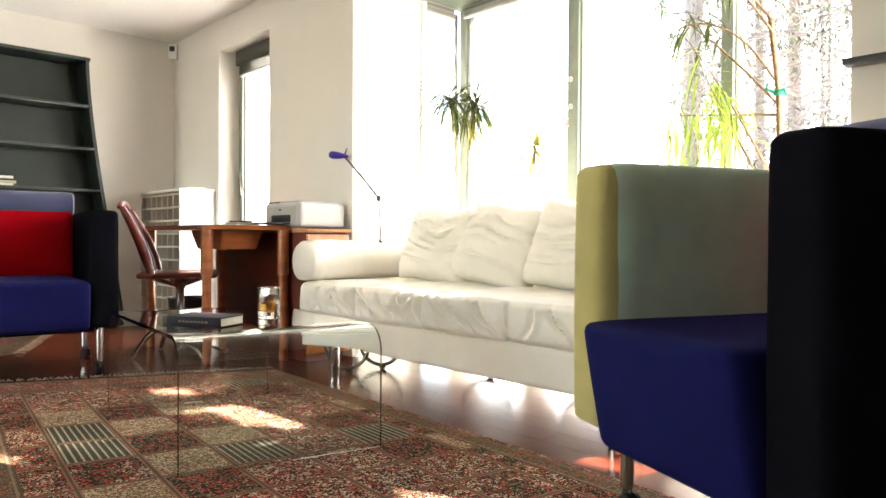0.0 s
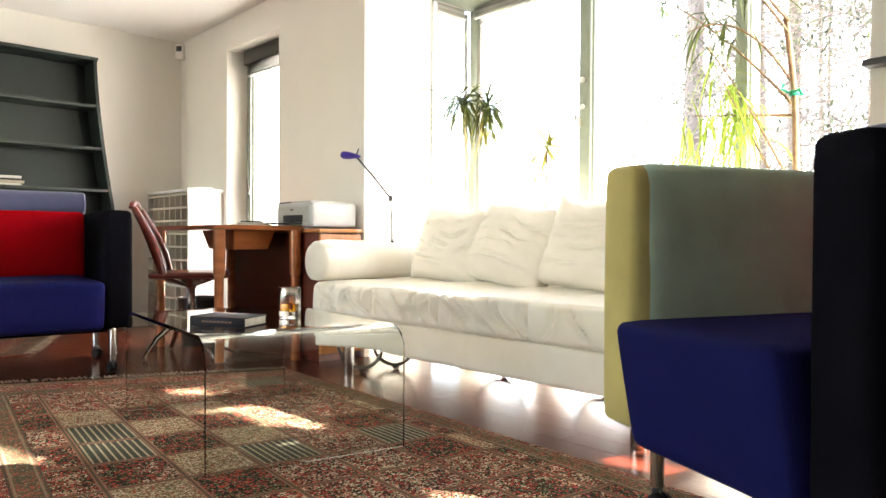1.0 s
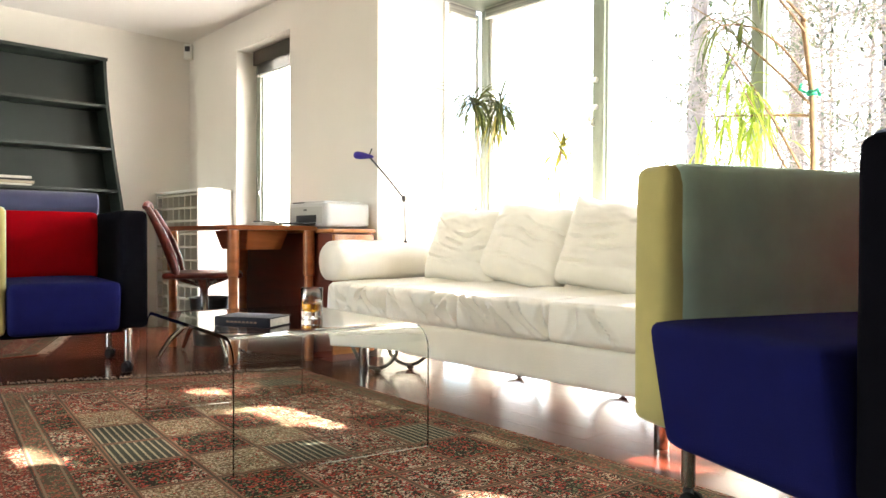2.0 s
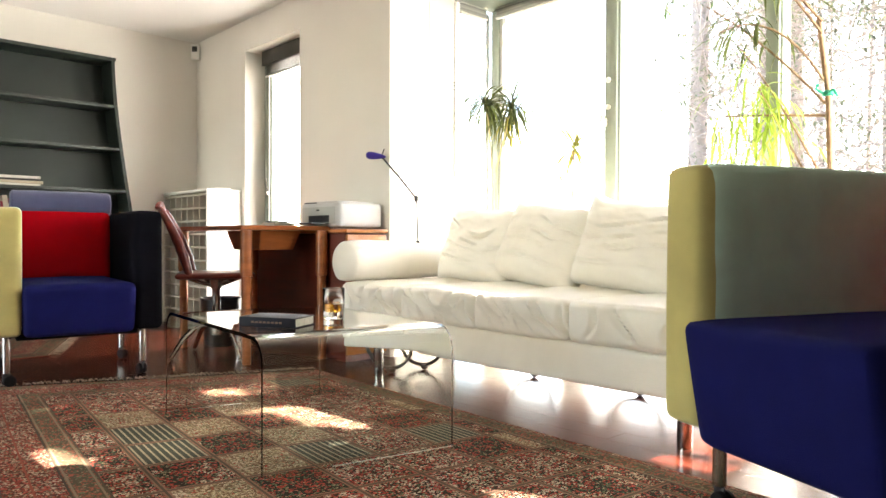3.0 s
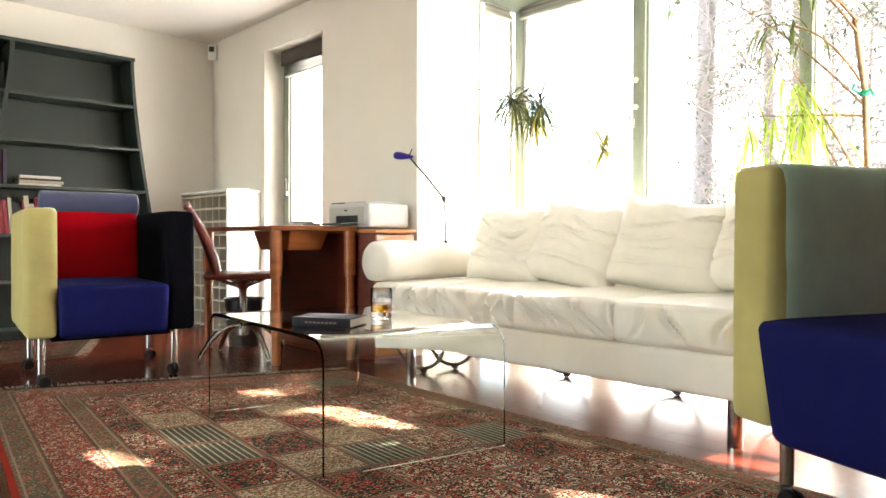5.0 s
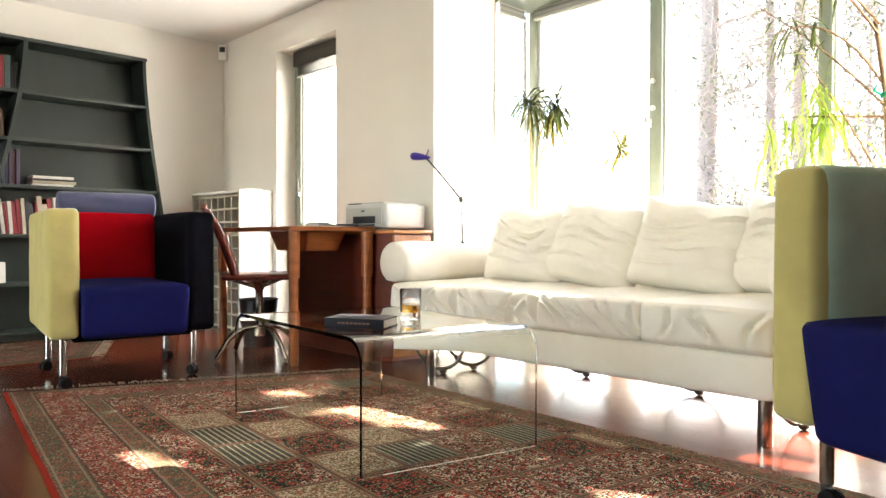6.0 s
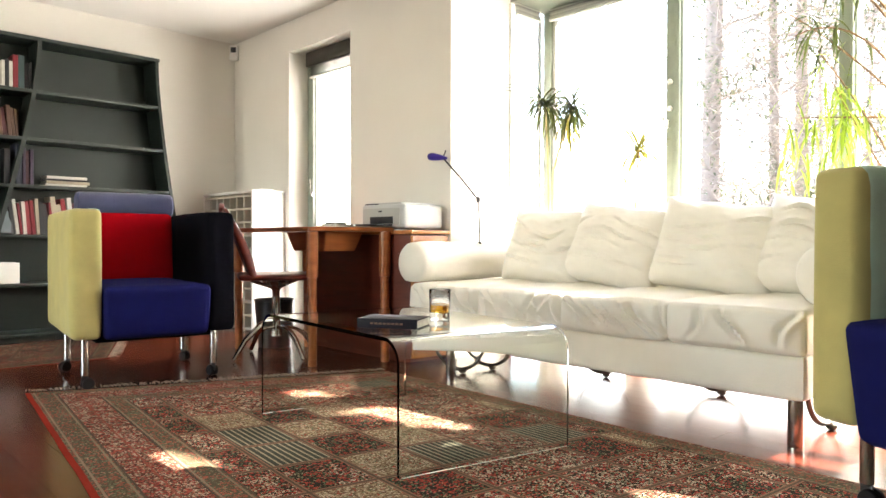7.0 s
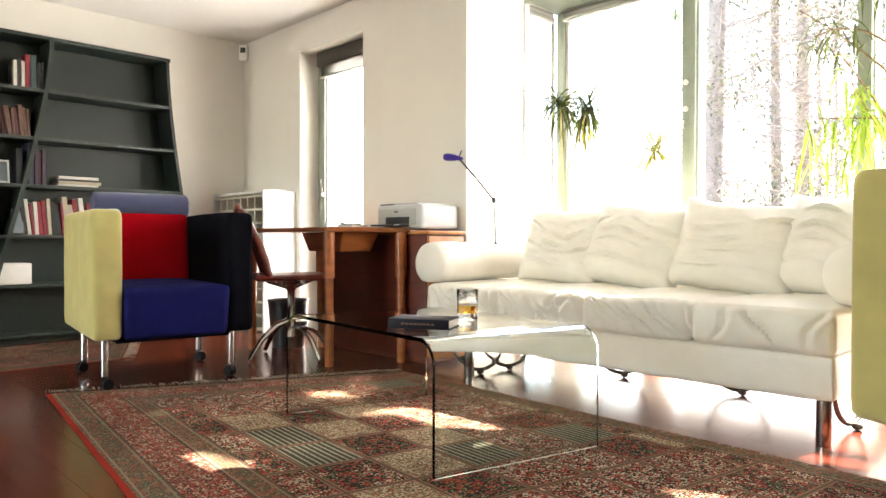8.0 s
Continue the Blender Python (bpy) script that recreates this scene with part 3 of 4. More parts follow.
def armchair(m, scale, bot, deep, rise=1.0):
    """Front towards +x, the yellow arm on its right hand (-y); the arms' front plane at x = 0, the floor at z = 0."""
    th = thing("armchair", "block-shaped armchair with yellow, black, red and blue wool upholstery on castors", "armchair", m @ Matrix.Diagonal((scale, scale, scale * rise, 1)), "armchairs round the rug")
    aw, dp, top, inner = 0.125, 0.79, 0.83, 0.46

    def arm(y, material, label):
        bm = soft_box(dp, aw, top - bot, 0.028, 12, 0.006, 0.002, 7, y)
        part("arm", moved(bm, pose(-dp / 2, y, (top + bot) / 2)), material, th, label)
    arm(-(inner + aw) / 2, YELLOW, "yellow wool arm")
    arm((inner + aw) / 2, BLACK, "black wool arm")
    # thin grey-green layer over the yellow arm's inner face and top
    part("arm_inner_face", moved(soft_box(dp - 0.03, 0.07, top - bot - 0.01, 0.024, 10, 0.003), pose(-dp / 2 - 0.013, -inner / 2 - 0.0315, (top + bot) / 2 + 0.008)), SAGE, th, "grey-green inner face of the arm")

    def nose(q):
        f = (q.z / 0.12)
        return Vector((q.x + (0.022 * f if q.x > 0.1 else 0), q.y, q.z))
    part("seat", moved(soft_box(0.78, inner - 0.006, 0.478 - bot + deep, 0.03, 12, 0.008, 0.0015, 6, 3, nose), pose(-0.39 + 0.035, 0, (0.478 + bot - deep) / 2)), BLUE, th, "navy blue wool seat")
    part("backrest", moved(soft_box(0.13, inner - 0.006, 0.42, 0.03, 12, 0.01, 0.002, 6, 8), pose(-0.69, 0, 0.66, 0, -6)), RED, th, "red wool backrest")
    roll = lathe([(0.03, -0.5), (0.062, -0.495), (0.072, -0.475), (0.074, -0.3), (0.073, 0.0), (0.074, 0.3), (0.072, 0.475), (0.062, 0.495), (0.03, 0.5)], 28)
    moved(roll, Matrix.Diagonal((1.05, 0.95, inner + 0.015, 1)))
    moved(roll, pose(0, 0, 0, 90))
    bmesh.ops.recalc_face_normals(roll, faces=roll.faces)
    part("headrest", moved(roll, pose(-0.70, 0, 0.882)), SLATE, th, "slate blue headrest roll")
    part("underframe", box(-0.74, -0.05, -0.25, 0.25, bot - 0.022, bot + 0.01, 0.004), BLACK, th)
    for x in (-0.115, -0.645):
        for y in (-0.284, 0.284):
            leg = part("leg", moved(lathe([(0.016, 0.065), (0.0165, 0.07), (0.0165, bot + 0.011)], 16), pose(x, y, 0)), CHROME, th, "brushed steel leg")
            a = 0.6 * x * 9 + y * 3
            w1_ = moved(lathe([(0.006, -0.019), (0.024, -0.019), (0.027, -0.015), (0.027, -0.006), (0.02, -0.004), (0.02, 0.004), (0.027, 0.006), (0.027, 0.015), (0.024, 0.019), (0.006, 0.019)], 18), pose(x - 0.012 * math.cos(a), y - 0.012 * math.sin(a), 0.0275, 90, 0, math.degrees(a)))
            castor = part("castor", w1_, RUBBER, th, "black twin-wheel castor")
            part("castor_fork", moved(joined(box(-0.016, 0.016, -0.0035, 0.0035, 0.03, 0.062, 0.003), lathe([(0.011, 0.058), (0.013, 0.062), (0.013, 0.075), (0.010, 0.079)], 14)), pose(x, y, 0, 0, 0, math.degrees(a))), DARKPLASTIC, th)
    return th


armchair(pose(-3.245, 0.931, 0, 0, 0, -8), 1.01, 0.241, 0.008, 0.963)
armchair(pose(-0.338, 1.416, 0, 0, 0, -112), 1.025, 0.22, 0.03)

# ---- sofa ----
sofa = thing("sofa", "three-seat white leather sofa with round bolsters on steel legs", "sofa")
SX0, SX1, SF, SB = -2.768, -0.842, 2.03, 2.92
part("base", moved(soft_box(SX1 - SX0 - 0.01, SB - SF - 0.02, 0.15, 0.018, 14, 0.003, 0.003, 5, 2), pose((SX0 + SX1) / 2, (SF + SB) / 2, 0.224)), LEATHER, sofa)
fold_rng = random.Random(6)
FOLDS = [[(-0.22 + 0.44 * (k + fold_rng.random()) / n, fold_rng.choice((0.5, 0.75, 1.0, -0.45)), fold_rng.uniform(0.018, 0.036)) for k in range(n)] for n in (8, 9, 8, 3)]
for i in range(4):
    w = (SX1 - SX0) / 4

    def creased(q, i=i):
        if q.y < -0.30:
            front = min(1.0, (-0.30 - q.y) / 0.1)
            for fx, slope, dep in FOLDS[i]:
                dd = (q.x - fx + slope * q.z + 0.012 * math.sin(40 * q.z + 9 * fx)) / 0.013
                fade = max(0.0, 1 - abs(q.z - 0.01) / 0.085)
                q.y += front * dep * fade * (math.exp(-dd * dd) - 0.6 * math.exp(-(dd - 2.2) ** 2))
            q.y += front * 0.010 * noise.noise(Vector(((q.x + i * 0.47) * 4, q.z * 5, i)))
        if q.z > 0.04:
            q.z += 0.008 * noise.noise(Vector((q.x * 5, q.y * 5, i)))
        return q
    b_ = soft_box(w - 0.001, SB - SF, 0.155, 0.026, 60, 0.012, 0.004, 6, 4 + i, creased)
    part("seat_cushion", moved(b_, pose(SX0 + w * (i + 0.5), (SF + SB) / 2, 0.374)), LEATHER, sofa, "creased white leather seat cushion")
part("backrest", moved(soft_box(SX1 - SX0 - 0.06, 0.15, 0.32, 0.05, 12, 0.01, 0.004, 5, 6), pose((SX0 + SX1) / 2, 2.86, 0.58, -8)), LEATHER, sofa)
for x, y0, y1 in ((SX0 - 0.008, 2.03, 2.79), (SX1 + 0.016, 2.17, 2.79)):
    prof = [(0.02, y0)] + [(0.113 * math.sin(a), y0 + 0.05 - 0.05 * math.cos(a)) for a in (0.35, 0.7, 1.1, 1.4)] + [(0.115, y0 + (y1 - y0) * k / 8 + 0.0) for k in range(1, 8)] + [(0.10, y1 - 0.02), (0.03, y1)]
    bol = moved(lathe(prof, 32), Matrix.Translation((x, 0, 0.552)) @ Matrix(((1, 0, 0, 0), (0, 0, 1, 0), (0, -1, 0, 0), (0, 0, 0, 1))))
    for v in bol.verts:
        v.co += 0.006 * noise.noise_vector(v.co * 6)
        if v.co.z < 0.46:
            v.co.z = 0.46 - (0.46 - v.co.z) * 0.3
    bmesh.ops.recalc_face_normals(bol, faces=bol.faces)
    part("bolster", bol, LEATHER, sofa, "round white leather bolster arm")
for x in (-2.50, -0.885):
    part("leg", moved(lathe([(0.024, 0.0), (0.025, 0.004), (0.025, 0.155)], 20), pose(x, 2.075, 0)), CHROME, sofa, "round brushed steel leg")
for x, y, turn in ((-2.52, 2.16, 30), (-2.49, 2.35, 30), (-1.97, 2.61, 25), (-1.40, 2.63, 20), (-0.885, 2.37, 80)):
    c_, s_ = math.cos(radians(turn)), math.sin(radians(turn))
    pts = [(x + 0.125 * math.cos(a) * c_, y + 0.125 * math.cos(a) * s_, 0.158 + 0.138 * math.sin(a)) for a in [math.pi + math.pi * k / 14 for k in range(15)]]
    hoop = part("foot_hoop", tube(pts, 0.0095, 10), IRON, sofa, "bent dark steel hoop foot")
    part("foot_ball", moved(lathe([(0.004, 0), (0.016, 0.004), (0.021, 0.013), (0.016, 0.022), (0.004, 0.026)], 12), pose(x + 0.02, y, 0)), IRON, hoop)


def pillow(w, h, thick, seed, n=60):
    """A stuffed leather cushion, thin at its seams, with slack creases across its front."""
    bm = bmesh.new()
    grids = []
    for side in (-1, 1):
        g = []
        for i in range(n + 1):
            row_ = []
            for j in range(n + 1):
                u, v = 2 * i / n - 1, 2 * j / n - 1
                if side == 1 and (i in (0, n) or j in (0, n)):
                    row_.append(grids[0][i][j])
                    continue
                edge = max(0.0, (1 - u ** 4) * (1 - v ** 4)) ** 0.55
                x = u * w / 2 * (1 - 0.05 * (1 - v * v))
                z = v * h / 2 * (1 - 0.05 * (1 - u * u))
                y = side * thick / 2 * edge * (1.0 - 0.18 * v)
                if side == -1:
                    wob = 0.13 * math.sin(2.3 * u + seed) + 0.12 * noise.noise(Vector((u * 1.5, seed, 0)))
                    for c, dep in ((0.42, 0.024), (0.12, 0.024), (-0.12, 0.012), (-0.5, 0.012)):
                        dd = (v + wob * (1 + c) - c) / 0.042
                        amp = 1.5 * max(0, noise.noise(Vector((u * 1.9 + seed, c * 9, seed))) + 0.28)
                        y += edge * dep * amp * math.exp(-dd * dd) - edge * dep * 0.5 * amp * math.exp(-(dd - 1.9) ** 2)
                    y += edge * 0.010 * noise.noise(Vector((u * 3.2 + v * 1.5, v * 4.5 - u * 1.2, seed)))
                    y += edge * 0.004 * noise.noise(Vector((u * 9 + v * 4, v * 10, seed + 2)))
                z += 0.012 * noise.noise(Vector((u * 2.4, seed, 1))) * max(0, v)
                row_.append(bm.verts.new((x, y, z)))
            g.append(row_)
        grids.append(g)
        for i in range(n):
            for j in range(n):
                q = (g[i][j], g[i + 1][j], g[i + 1][j + 1], g[i][j + 1])
                bm.faces.new(q if side == -1 else q[::-1])
    return bm


def back_cushion(x, w, h, turn, tilt, lean, seed):
    return plain("back_cushion", pillow(w, h, 0.20, seed), LEATHER, "creased white leather back cushion leaning on the sofa", "cushion", pose(x, 2.62, 0.44 + h / 2 * 0.97, -lean, tilt, turn), "back cushions on the sofa")


back_cushion(-2.315, 0.50, 0.41, 4, 4, 17, 1.3)
back_cushion(-1.895, 0.53, 0.42, -3, 8, 19, 5.1)
back_cushion(-1.405, 0.55, 0.42, 2, 7, 17, 8.7)
back_cushion(-0.965, 0.52, 0.42, -6, 6, 18, 12.2)

# ---- glass table ----
table = thing("glass_table", "low waterfall coffee table bent from one sheet of clear glass", "table")
TL, TW = Vector((-0.9945, 0.1045, 0)), Vector((0.2236, 0.9747, 0))
T0 = Vector((-1.51, 0.905, 0.012))
th_, R_, HT, LN, WD = 0.012, 0.075, 0.385, 0.93, 0.61
prof = [(0.0, 0.0), (0.0, 0.12), (0.0, 0.24)]
prof += [(R_ - R_ * math.cos(a), HT - R_ + R_ * math.sin(a)) for a in [math.pi / 2 * k / 8 for k in range(9)]]
prof += [(LN * k / 6, HT) for k in range(1, 6)]
prof += [(LN - R_ + R_ * math.sin(a), HT - R_ + R_ * math.cos(a)) for a in [math.pi / 2 * k / 8 for k in range(9)]]
prof += [(LN, 0.24), (LN, 0.12), (LN, 0.0)]


def sheet(profile, thick, width):
    bm = bmesh.new()
    outer, inner_ = [], []
    for i, (s, z) in enumerate(profile):
        a, c = profile[max(i - 1, 0)], profile[min(i + 1, len(profile) - 1)]
        t = Vector((c[0] - a[0], c[1] - a[1])).normalized()
        nn = Vector((t.y, -t.x))
        outer.append((s, z))
        inner_.append((s + nn.x * thick, z + nn.y * thick))
    rows = []
    for o, n_ in zip(outer, inner_):
        rows.append([bm.verts.new(T0 + TL * p[0] + Vector((0, 0, p[1])) + TW * w) for p, w in ((o, 0), (o, width), (n_, width), (n_, 0))])
    for a, c in zip(rows, rows[1:]):
        for k in range(4):
            bm.faces.new((a[k], a[(k + 1) % 4], c[(k + 1) % 4], c[k]))
    bm.faces.new(rows[0][::-1])
    bm.faces.new(rows[-1])
    bmesh.ops.recalc_face_normals(bm, faces=bm.faces)
    return bm


part("glass_sheet", sheet(prof, th_, WD), TABLEGLASS, table, "clear bent glass sheet").visible_shadow = False
TZ = T0.z + HT + 0.0005

bk = thing("book", "thick dark hardback book lying on the glass table", "book", pose(-1.815, 0.990, TZ, 0, 0, 29))
part("cover", joined(box(0, 0.20, 0, 0.12, 0, 0.003), box(0, 0.20, 0, 0.12, 0.027, 0.030), box(0, 0.20, -0.003, 0.0005, 0, 0.030, 0.001)), COVER, bk)
part("pages", box(0.003, 0.197, 0.002, 0.117, 0.0032, 0.0268), PAPERPAGES, bk)
part("title", joined(*[box(0.045 + 0.014 * i, 0.055 + 0.014 * i, -0.0036, -0.0031, 0.012, 0.018) for i in range(8)]), BOOKMATS[4], bk, "dull bars of spine lettering")

tum = thing("tumbler", "clear whisky tumbler with amber drink on the glass table", "glass", pose(-1.80, 1.335, TZ))
part("glass", lathe([(0.033, 0), (0.0365, 0.004), (0.0375, 0.050), (0.0385, 0.103), (0.0378, 0.105), (0.0365, 0.103), (0.0352, 0.050), (0.033, 0.024), (0.004, 0.020)], 12), TUMBLER, tum)
part("drink", lathe([(0.004, 0.0205), (0.0322, 0.0245), (0.0344, 0.050), (0.004, 0.050)], 12), glass_mat("amber drink", (0.85, 0.42, 0.03), 1.34), tum, "amber drink")

# ---- desk corner ----
desk = thing("desk", "cherry wood desk with round legs and hanging drawers", "desk")
DZ = 0.744
TOP = ((-4.08, 1.69), (-3.175, 1.69), (-3.0, 2.132), (-4.03, 2.132))
db = bmesh.new()
lo = [db.verts.new((x, y, DZ - 0.024)) for x, y in TOP]
hi = [db.verts.new((x, y, DZ)) for x, y in TOP]
db.faces.new(lo[::-1])
db.faces.new(hi)
for k in range(4):
    db.faces.new((lo[k], lo[(k + 1) % 4], hi[(k + 1) % 4], hi[k]))
bmesh.ops.bevel(db, geom=db.edges[:], offset=0.006, segments=2, affect="EDGES")
part("desktop", db, CHERRYTOP, desk)
for x, y in ((-3.205, 1.732), (-3.045, 2.10), (-4.02, 1.732), (-3.82, 2.10)):
    part("leg", moved(lathe([(0.022, 0.0), (0.0235, 0.01), (0.0245, 0.47), (0.031, 0.474), (0.032, 0.50), (0.032, 0.719)], 20), pose(x, y, 0)), CHERRY, desk, "round turned cherry leg")


def tray(x0, x1, y0, y1, z0, z1):
    """A hanging drawer whose sides slope in below."""
    bm = bmesh.new()
    vs = [bm.verts.new(p) for p in ((x0 + 0.05, y0 + 0.02, z0), (x1 - 0.05, y0 + 0.02, z0), (x1 - 0.05, y1 - 0.02, z0), (x0 + 0.05, y1 - 0.02, z0), (x0, y0, z1), (x1, y0, z1), (x1, y1, z1), (x0, y1, z1))]
    for q in ((3, 2, 1, 0), (4, 5, 6, 7), (0, 1, 5, 4), (1, 2, 6, 5), (2, 3, 7, 6), (3, 0, 4, 7)):
        bm.faces.new([vs[i] for i in q])
    bmesh.ops.bevel(bm, geom=bm.edges[:], offset=0.004, segments=2, affect="EDGES")
    return bm


part("drawer", tray(-3.58, -3.175, 1.80, 2.05, 0.612, 0.718), CHERRY, desk, "sloped hanging drawer")
ped = thing("sideboard", "low cherry wood sideboard with end drawers behind the desk", "cabinet")
PX0, PX1, PY0, PY1 = -3.86, -2.86, 2.14, 2.415
part("body", box(PX0, PX1 - 0.02, PY0, PY1, 0.03, 0.705, 0.003), MAHOG, ped)
part("top", box(PX0 - 0.005, PX1 + 0.003, PY0 - 0.005, PY1 + 0.005, 0.707, 0.728, 0.003), HONEY, ped)
part("plinth", box(PX0 + 0.02, PX1 - 0.04, PY0 + 0.02, PY1 - 0.02, 0.0, 0.029), MAHOG, ped)
for i in range(4):
    z = 0.04 + i * 0.166
    fr = part("drawer_front", box(PX1 - 0.019, PX1, PY0 + 0.004, PY1 - 0.004, z, z + 0.160, 0.003), HONEY, ped)
    part("knob", moved(lathe([(0.006, 0), (0.006, 0.012), (0.013, 0.016), (0.012, 0.022)], 14), pose(PX1, (PY0 + PY1) / 2, z + 0.10, 0, 90)), CHROME, fr, "small steel knob")

pr = thing("printer", "white and grey inkjet printer standing on the sideboard", "printer", pose(-3.085, 2.26, 0.7295, 0, 0, 3))
part("body", soft_box(0.36, 0.30, 0.135, 0.016, 10, 0.003), PLASTIC, pr).matrix_basis = pose(0, 0, 0.0765)
part("lid", box(-0.165, 0.13, -0.13, 0.13, 0.1445, 0.154, 0.004), PLASTIC, pr, "pale scanner lid")
part("hinge", box(-0.165, -0.05, -0.14, -0.132, 0.142, 0.150, 0.003), DARKPLASTIC, pr)
part("front_panel", box(-0.165, 0.14, -0.1535, -0.147, 0.028, 0.122, 0.003), BLIND, pr, "pale grey front panel")
part("paper_slot", box(-0.10, 0.09, -0.156, -0.1536, 0.035, 0.075, 0.002), DARKPLASTIC, pr, "dark paper opening")
part("paper_tray", box(-0.10, 0.09, -0.27, -0.1565, 0.022, 0.032, 0.003), DARKPLASTIC, pr, "dark paper tray")
part("badge", box(-0.03, 0.0, -0.1552, -0.1536, 0.100, 0.108, 0.001), DARKPLASTIC, pr)
pp = thing("paper_stack", "loose papers and a pen tray on the desk", "papers", pose(-3.42, 1.885, 0.745, 0, 0, 20))
part("sheet", box(0, 0.15, 0, 0.21, 0, 0.008), PAPER, pp)
part("folder", box(0.02, 0.12, 0.05, 0.22, 0.0085, 0.022, 0.002), BOOKMATS[0], pp)
part("pen", tube([(0.03, 0.07, 0.027), (0.10, 0.18, 0.027)], 0.0045, 8), DARKPLASTIC, pp)

# desk chair
ch = thing("desk_chair", "red-brown wooden swivel chair with a woven cane back at the desk", "chair", pose(-3.617, 1.755, 0.02, 0, 0, 64))
seat = soft_box(0.42, 0.44, 0.032, 0.016, 10, 0.006)
part("seat", moved(seat, pose(0, 0, 0.445)), CHAIRWOOD, ch, "dark red wooden seat")


def back_x(k):
    return -0.135 - 0.022 * k - 0.004 * k * k


def back_rail(s):
    return [(back_x(k), s * (0.20 - 0.003 * k * k), 0.45 + 0.092 * k) for k in range(5)]


for s_ in (-1, 1):
    part("back_post", tube(back_rail(s_), [0.02, 0.027, 0.026, 0.022, 0.017], 10), CHAIRWOOD, ch, "curved red-brown back post")
e_ = back_rail(1)[-1]
top_pts = [(e_[0] - 0.012, e_[1] * math.sin(a), e_[2] + 0.03 * math.cos(a)) for a in [math.pi / 2 * (k / 6 - 1) for k in range(13)]]
part("back_top", tube(top_pts, 0.016, 8), CHAIRWOOD, ch)
cane = bmesh.new()
for k in range(26):
    t = k / 25
    z = 0.47 + 0.35 * t
    kk = (z - 0.45) / 0.092
    x = back_x(kk)
    tube([(x, -0.19, z), (x - 0.012, 0, z), (x, 0.19, z)], 0.003, 4, cane)
for k in range(22):
    y = -0.185 + 0.37 * k / 21
    tube([(back_x(j) - 0.004, y, 0.45 + 0.092 * j) for j in range(5)], 0.003, 4, cane)
tagged(part("cane_back", cane, WICKER, ch, "woven dark cane back"), kind="stuff")
part("column", lathe([(0.032, 0.10), (0.03, 0.2), (0.022, 0.22), (0.022, 0.36), (0.05, 0.40), (0.06, 0.427)], 20), CHROME, ch, "polished steel column")
for k in range(4):
    a = math.pi / 2 * k + 0.5
    c, s = math.cos(a), math.sin(a)
    part("foot_arm", tube([(0.02 * c, 0.02 * s, 0.19), (0.10 * c, 0.10 * s, 0.17), (0.20 * c, 0.20 * s, 0.09), (0.27 * c, 0.27 * s, -0.008)], [0.02, 0.018, 0.015, 0.012], 10), CHROME, ch, "curved steel foot")
    part("seat_bracket", tube([(0.02 * c, 0.02 * s, 0.38), (0.16 * c, 0.16 * s, 0.425)], 0.011, 8), CHROME, ch)

bin_ = thing("waste_bin", "dark plastic waste bin on the floor under the desk", "bin", pose(-3.965, 1.95, 0))
part("bucket", lathe([(0.005, 0.004), (0.10, 0.0), (0.125, 0.29), (0.13, 0.292), (0.13, 0.30), (0.118, 0.298), (0.095, 0.012), (0.005, 0.012)], 28), DARKPLASTIC, bin_)

# pigeonhole cabinet
cab = thing("pigeonhole_cabinet", "white pigeonhole cabinet with a grid front beside the window", "cabinet")
# the grid's shade is put into this cream; sides and top stay white
SHADECREAM = mat("shaded cream lacquer", (0.50, 0.46, 0.38), 0.5, vary=0.04)
CX0, CX1, CY0, CY1, CH = WX + 0.004, -4.645, 2.165, 2.436, 1.02
part("side", box(CX1 - 0.02, CX1, CY0, CY1, 0, CH, 0.002), WHITE, cab)
part("side", box(CX0, CX0 + 0.02, CY0, CY1, 0, CH, 0.002), WHITE, cab)
# back coloured dark for the shade in the holes
part("back", box(CX0 + 0.021, CX1 - 0.021, CY1 - 0.012, CY1, 0, CH), SHADEBROWN, cab, "shade brown board back")
part("top", box(CX0, CX1 + 0.003, CY0 - 0.003, CY1, CH + 0.001, CH + 0.02, 0.002), WHITE, cab)
n_col, n_row = 7, 10
for i in range(1, n_col):
    x = CX0 + 0.02 + (CX1 - CX0 - 0.04) * i / n_col
    part("upright", box(x - 0.007, x + 0.007, CY0, CY1 - 0.013, 0.0, CH), SHADECREAM, cab, smooth=False)
for j in range(n_row + 1):
    z = 0.02 + (CH - 0.04) * j / n_row
    part("shelf", box(CX0 + 0.021, CX1 - 0.021, CY0 + 0.002, CY1 - 0.013, z - 0.007, z + 0.007), SHADECREAM, cab, smooth=False)
plain("white_box", box(0, 0.26, 0, 0.13, 0, 0.012, 0.003), WHITE, "flat white case lying on the cabinet", "box", pose(-4.96, 2.25, 1.0415))

# lamp behind the sofa
lamp = thing("reading_lamp", "thin black reading lamp with blue metal head on the bolster", "lamp")
JT, HD = Vector((-2.736, 2.525, 0.902)), Vector((-2.885, 2.392, 1.140))
LXY = (-2.728, 2.53)
part("base", lathe([(0.011, 0), (0.011, 0.008), (0.009, 0.012), (0.005, 0.014)], 20, at=(*LXY, 0.653)), DARKPLASTIC, lamp)
part("stem", tube([(*LXY, 0.66), (-2.731, 2.529, 0.78), JT], 0.0045, 8), DARKPLASTIC, lamp)
part("joint", lathe([(0.004, -0.018), (0.013, -0.014), (0.013, 0.014), (0.004, 0.018)], 12, at=JT), DARKPLASTIC, lamp)
part("arm", tube([JT, JT.lerp(HD, 0.5) + Vector((0, 0, 0.006)), HD], 0.0055, 8), DARKPLASTIC, lamp)
out_ = Vector((-0.72, -0.60, 0.10)).normalized()
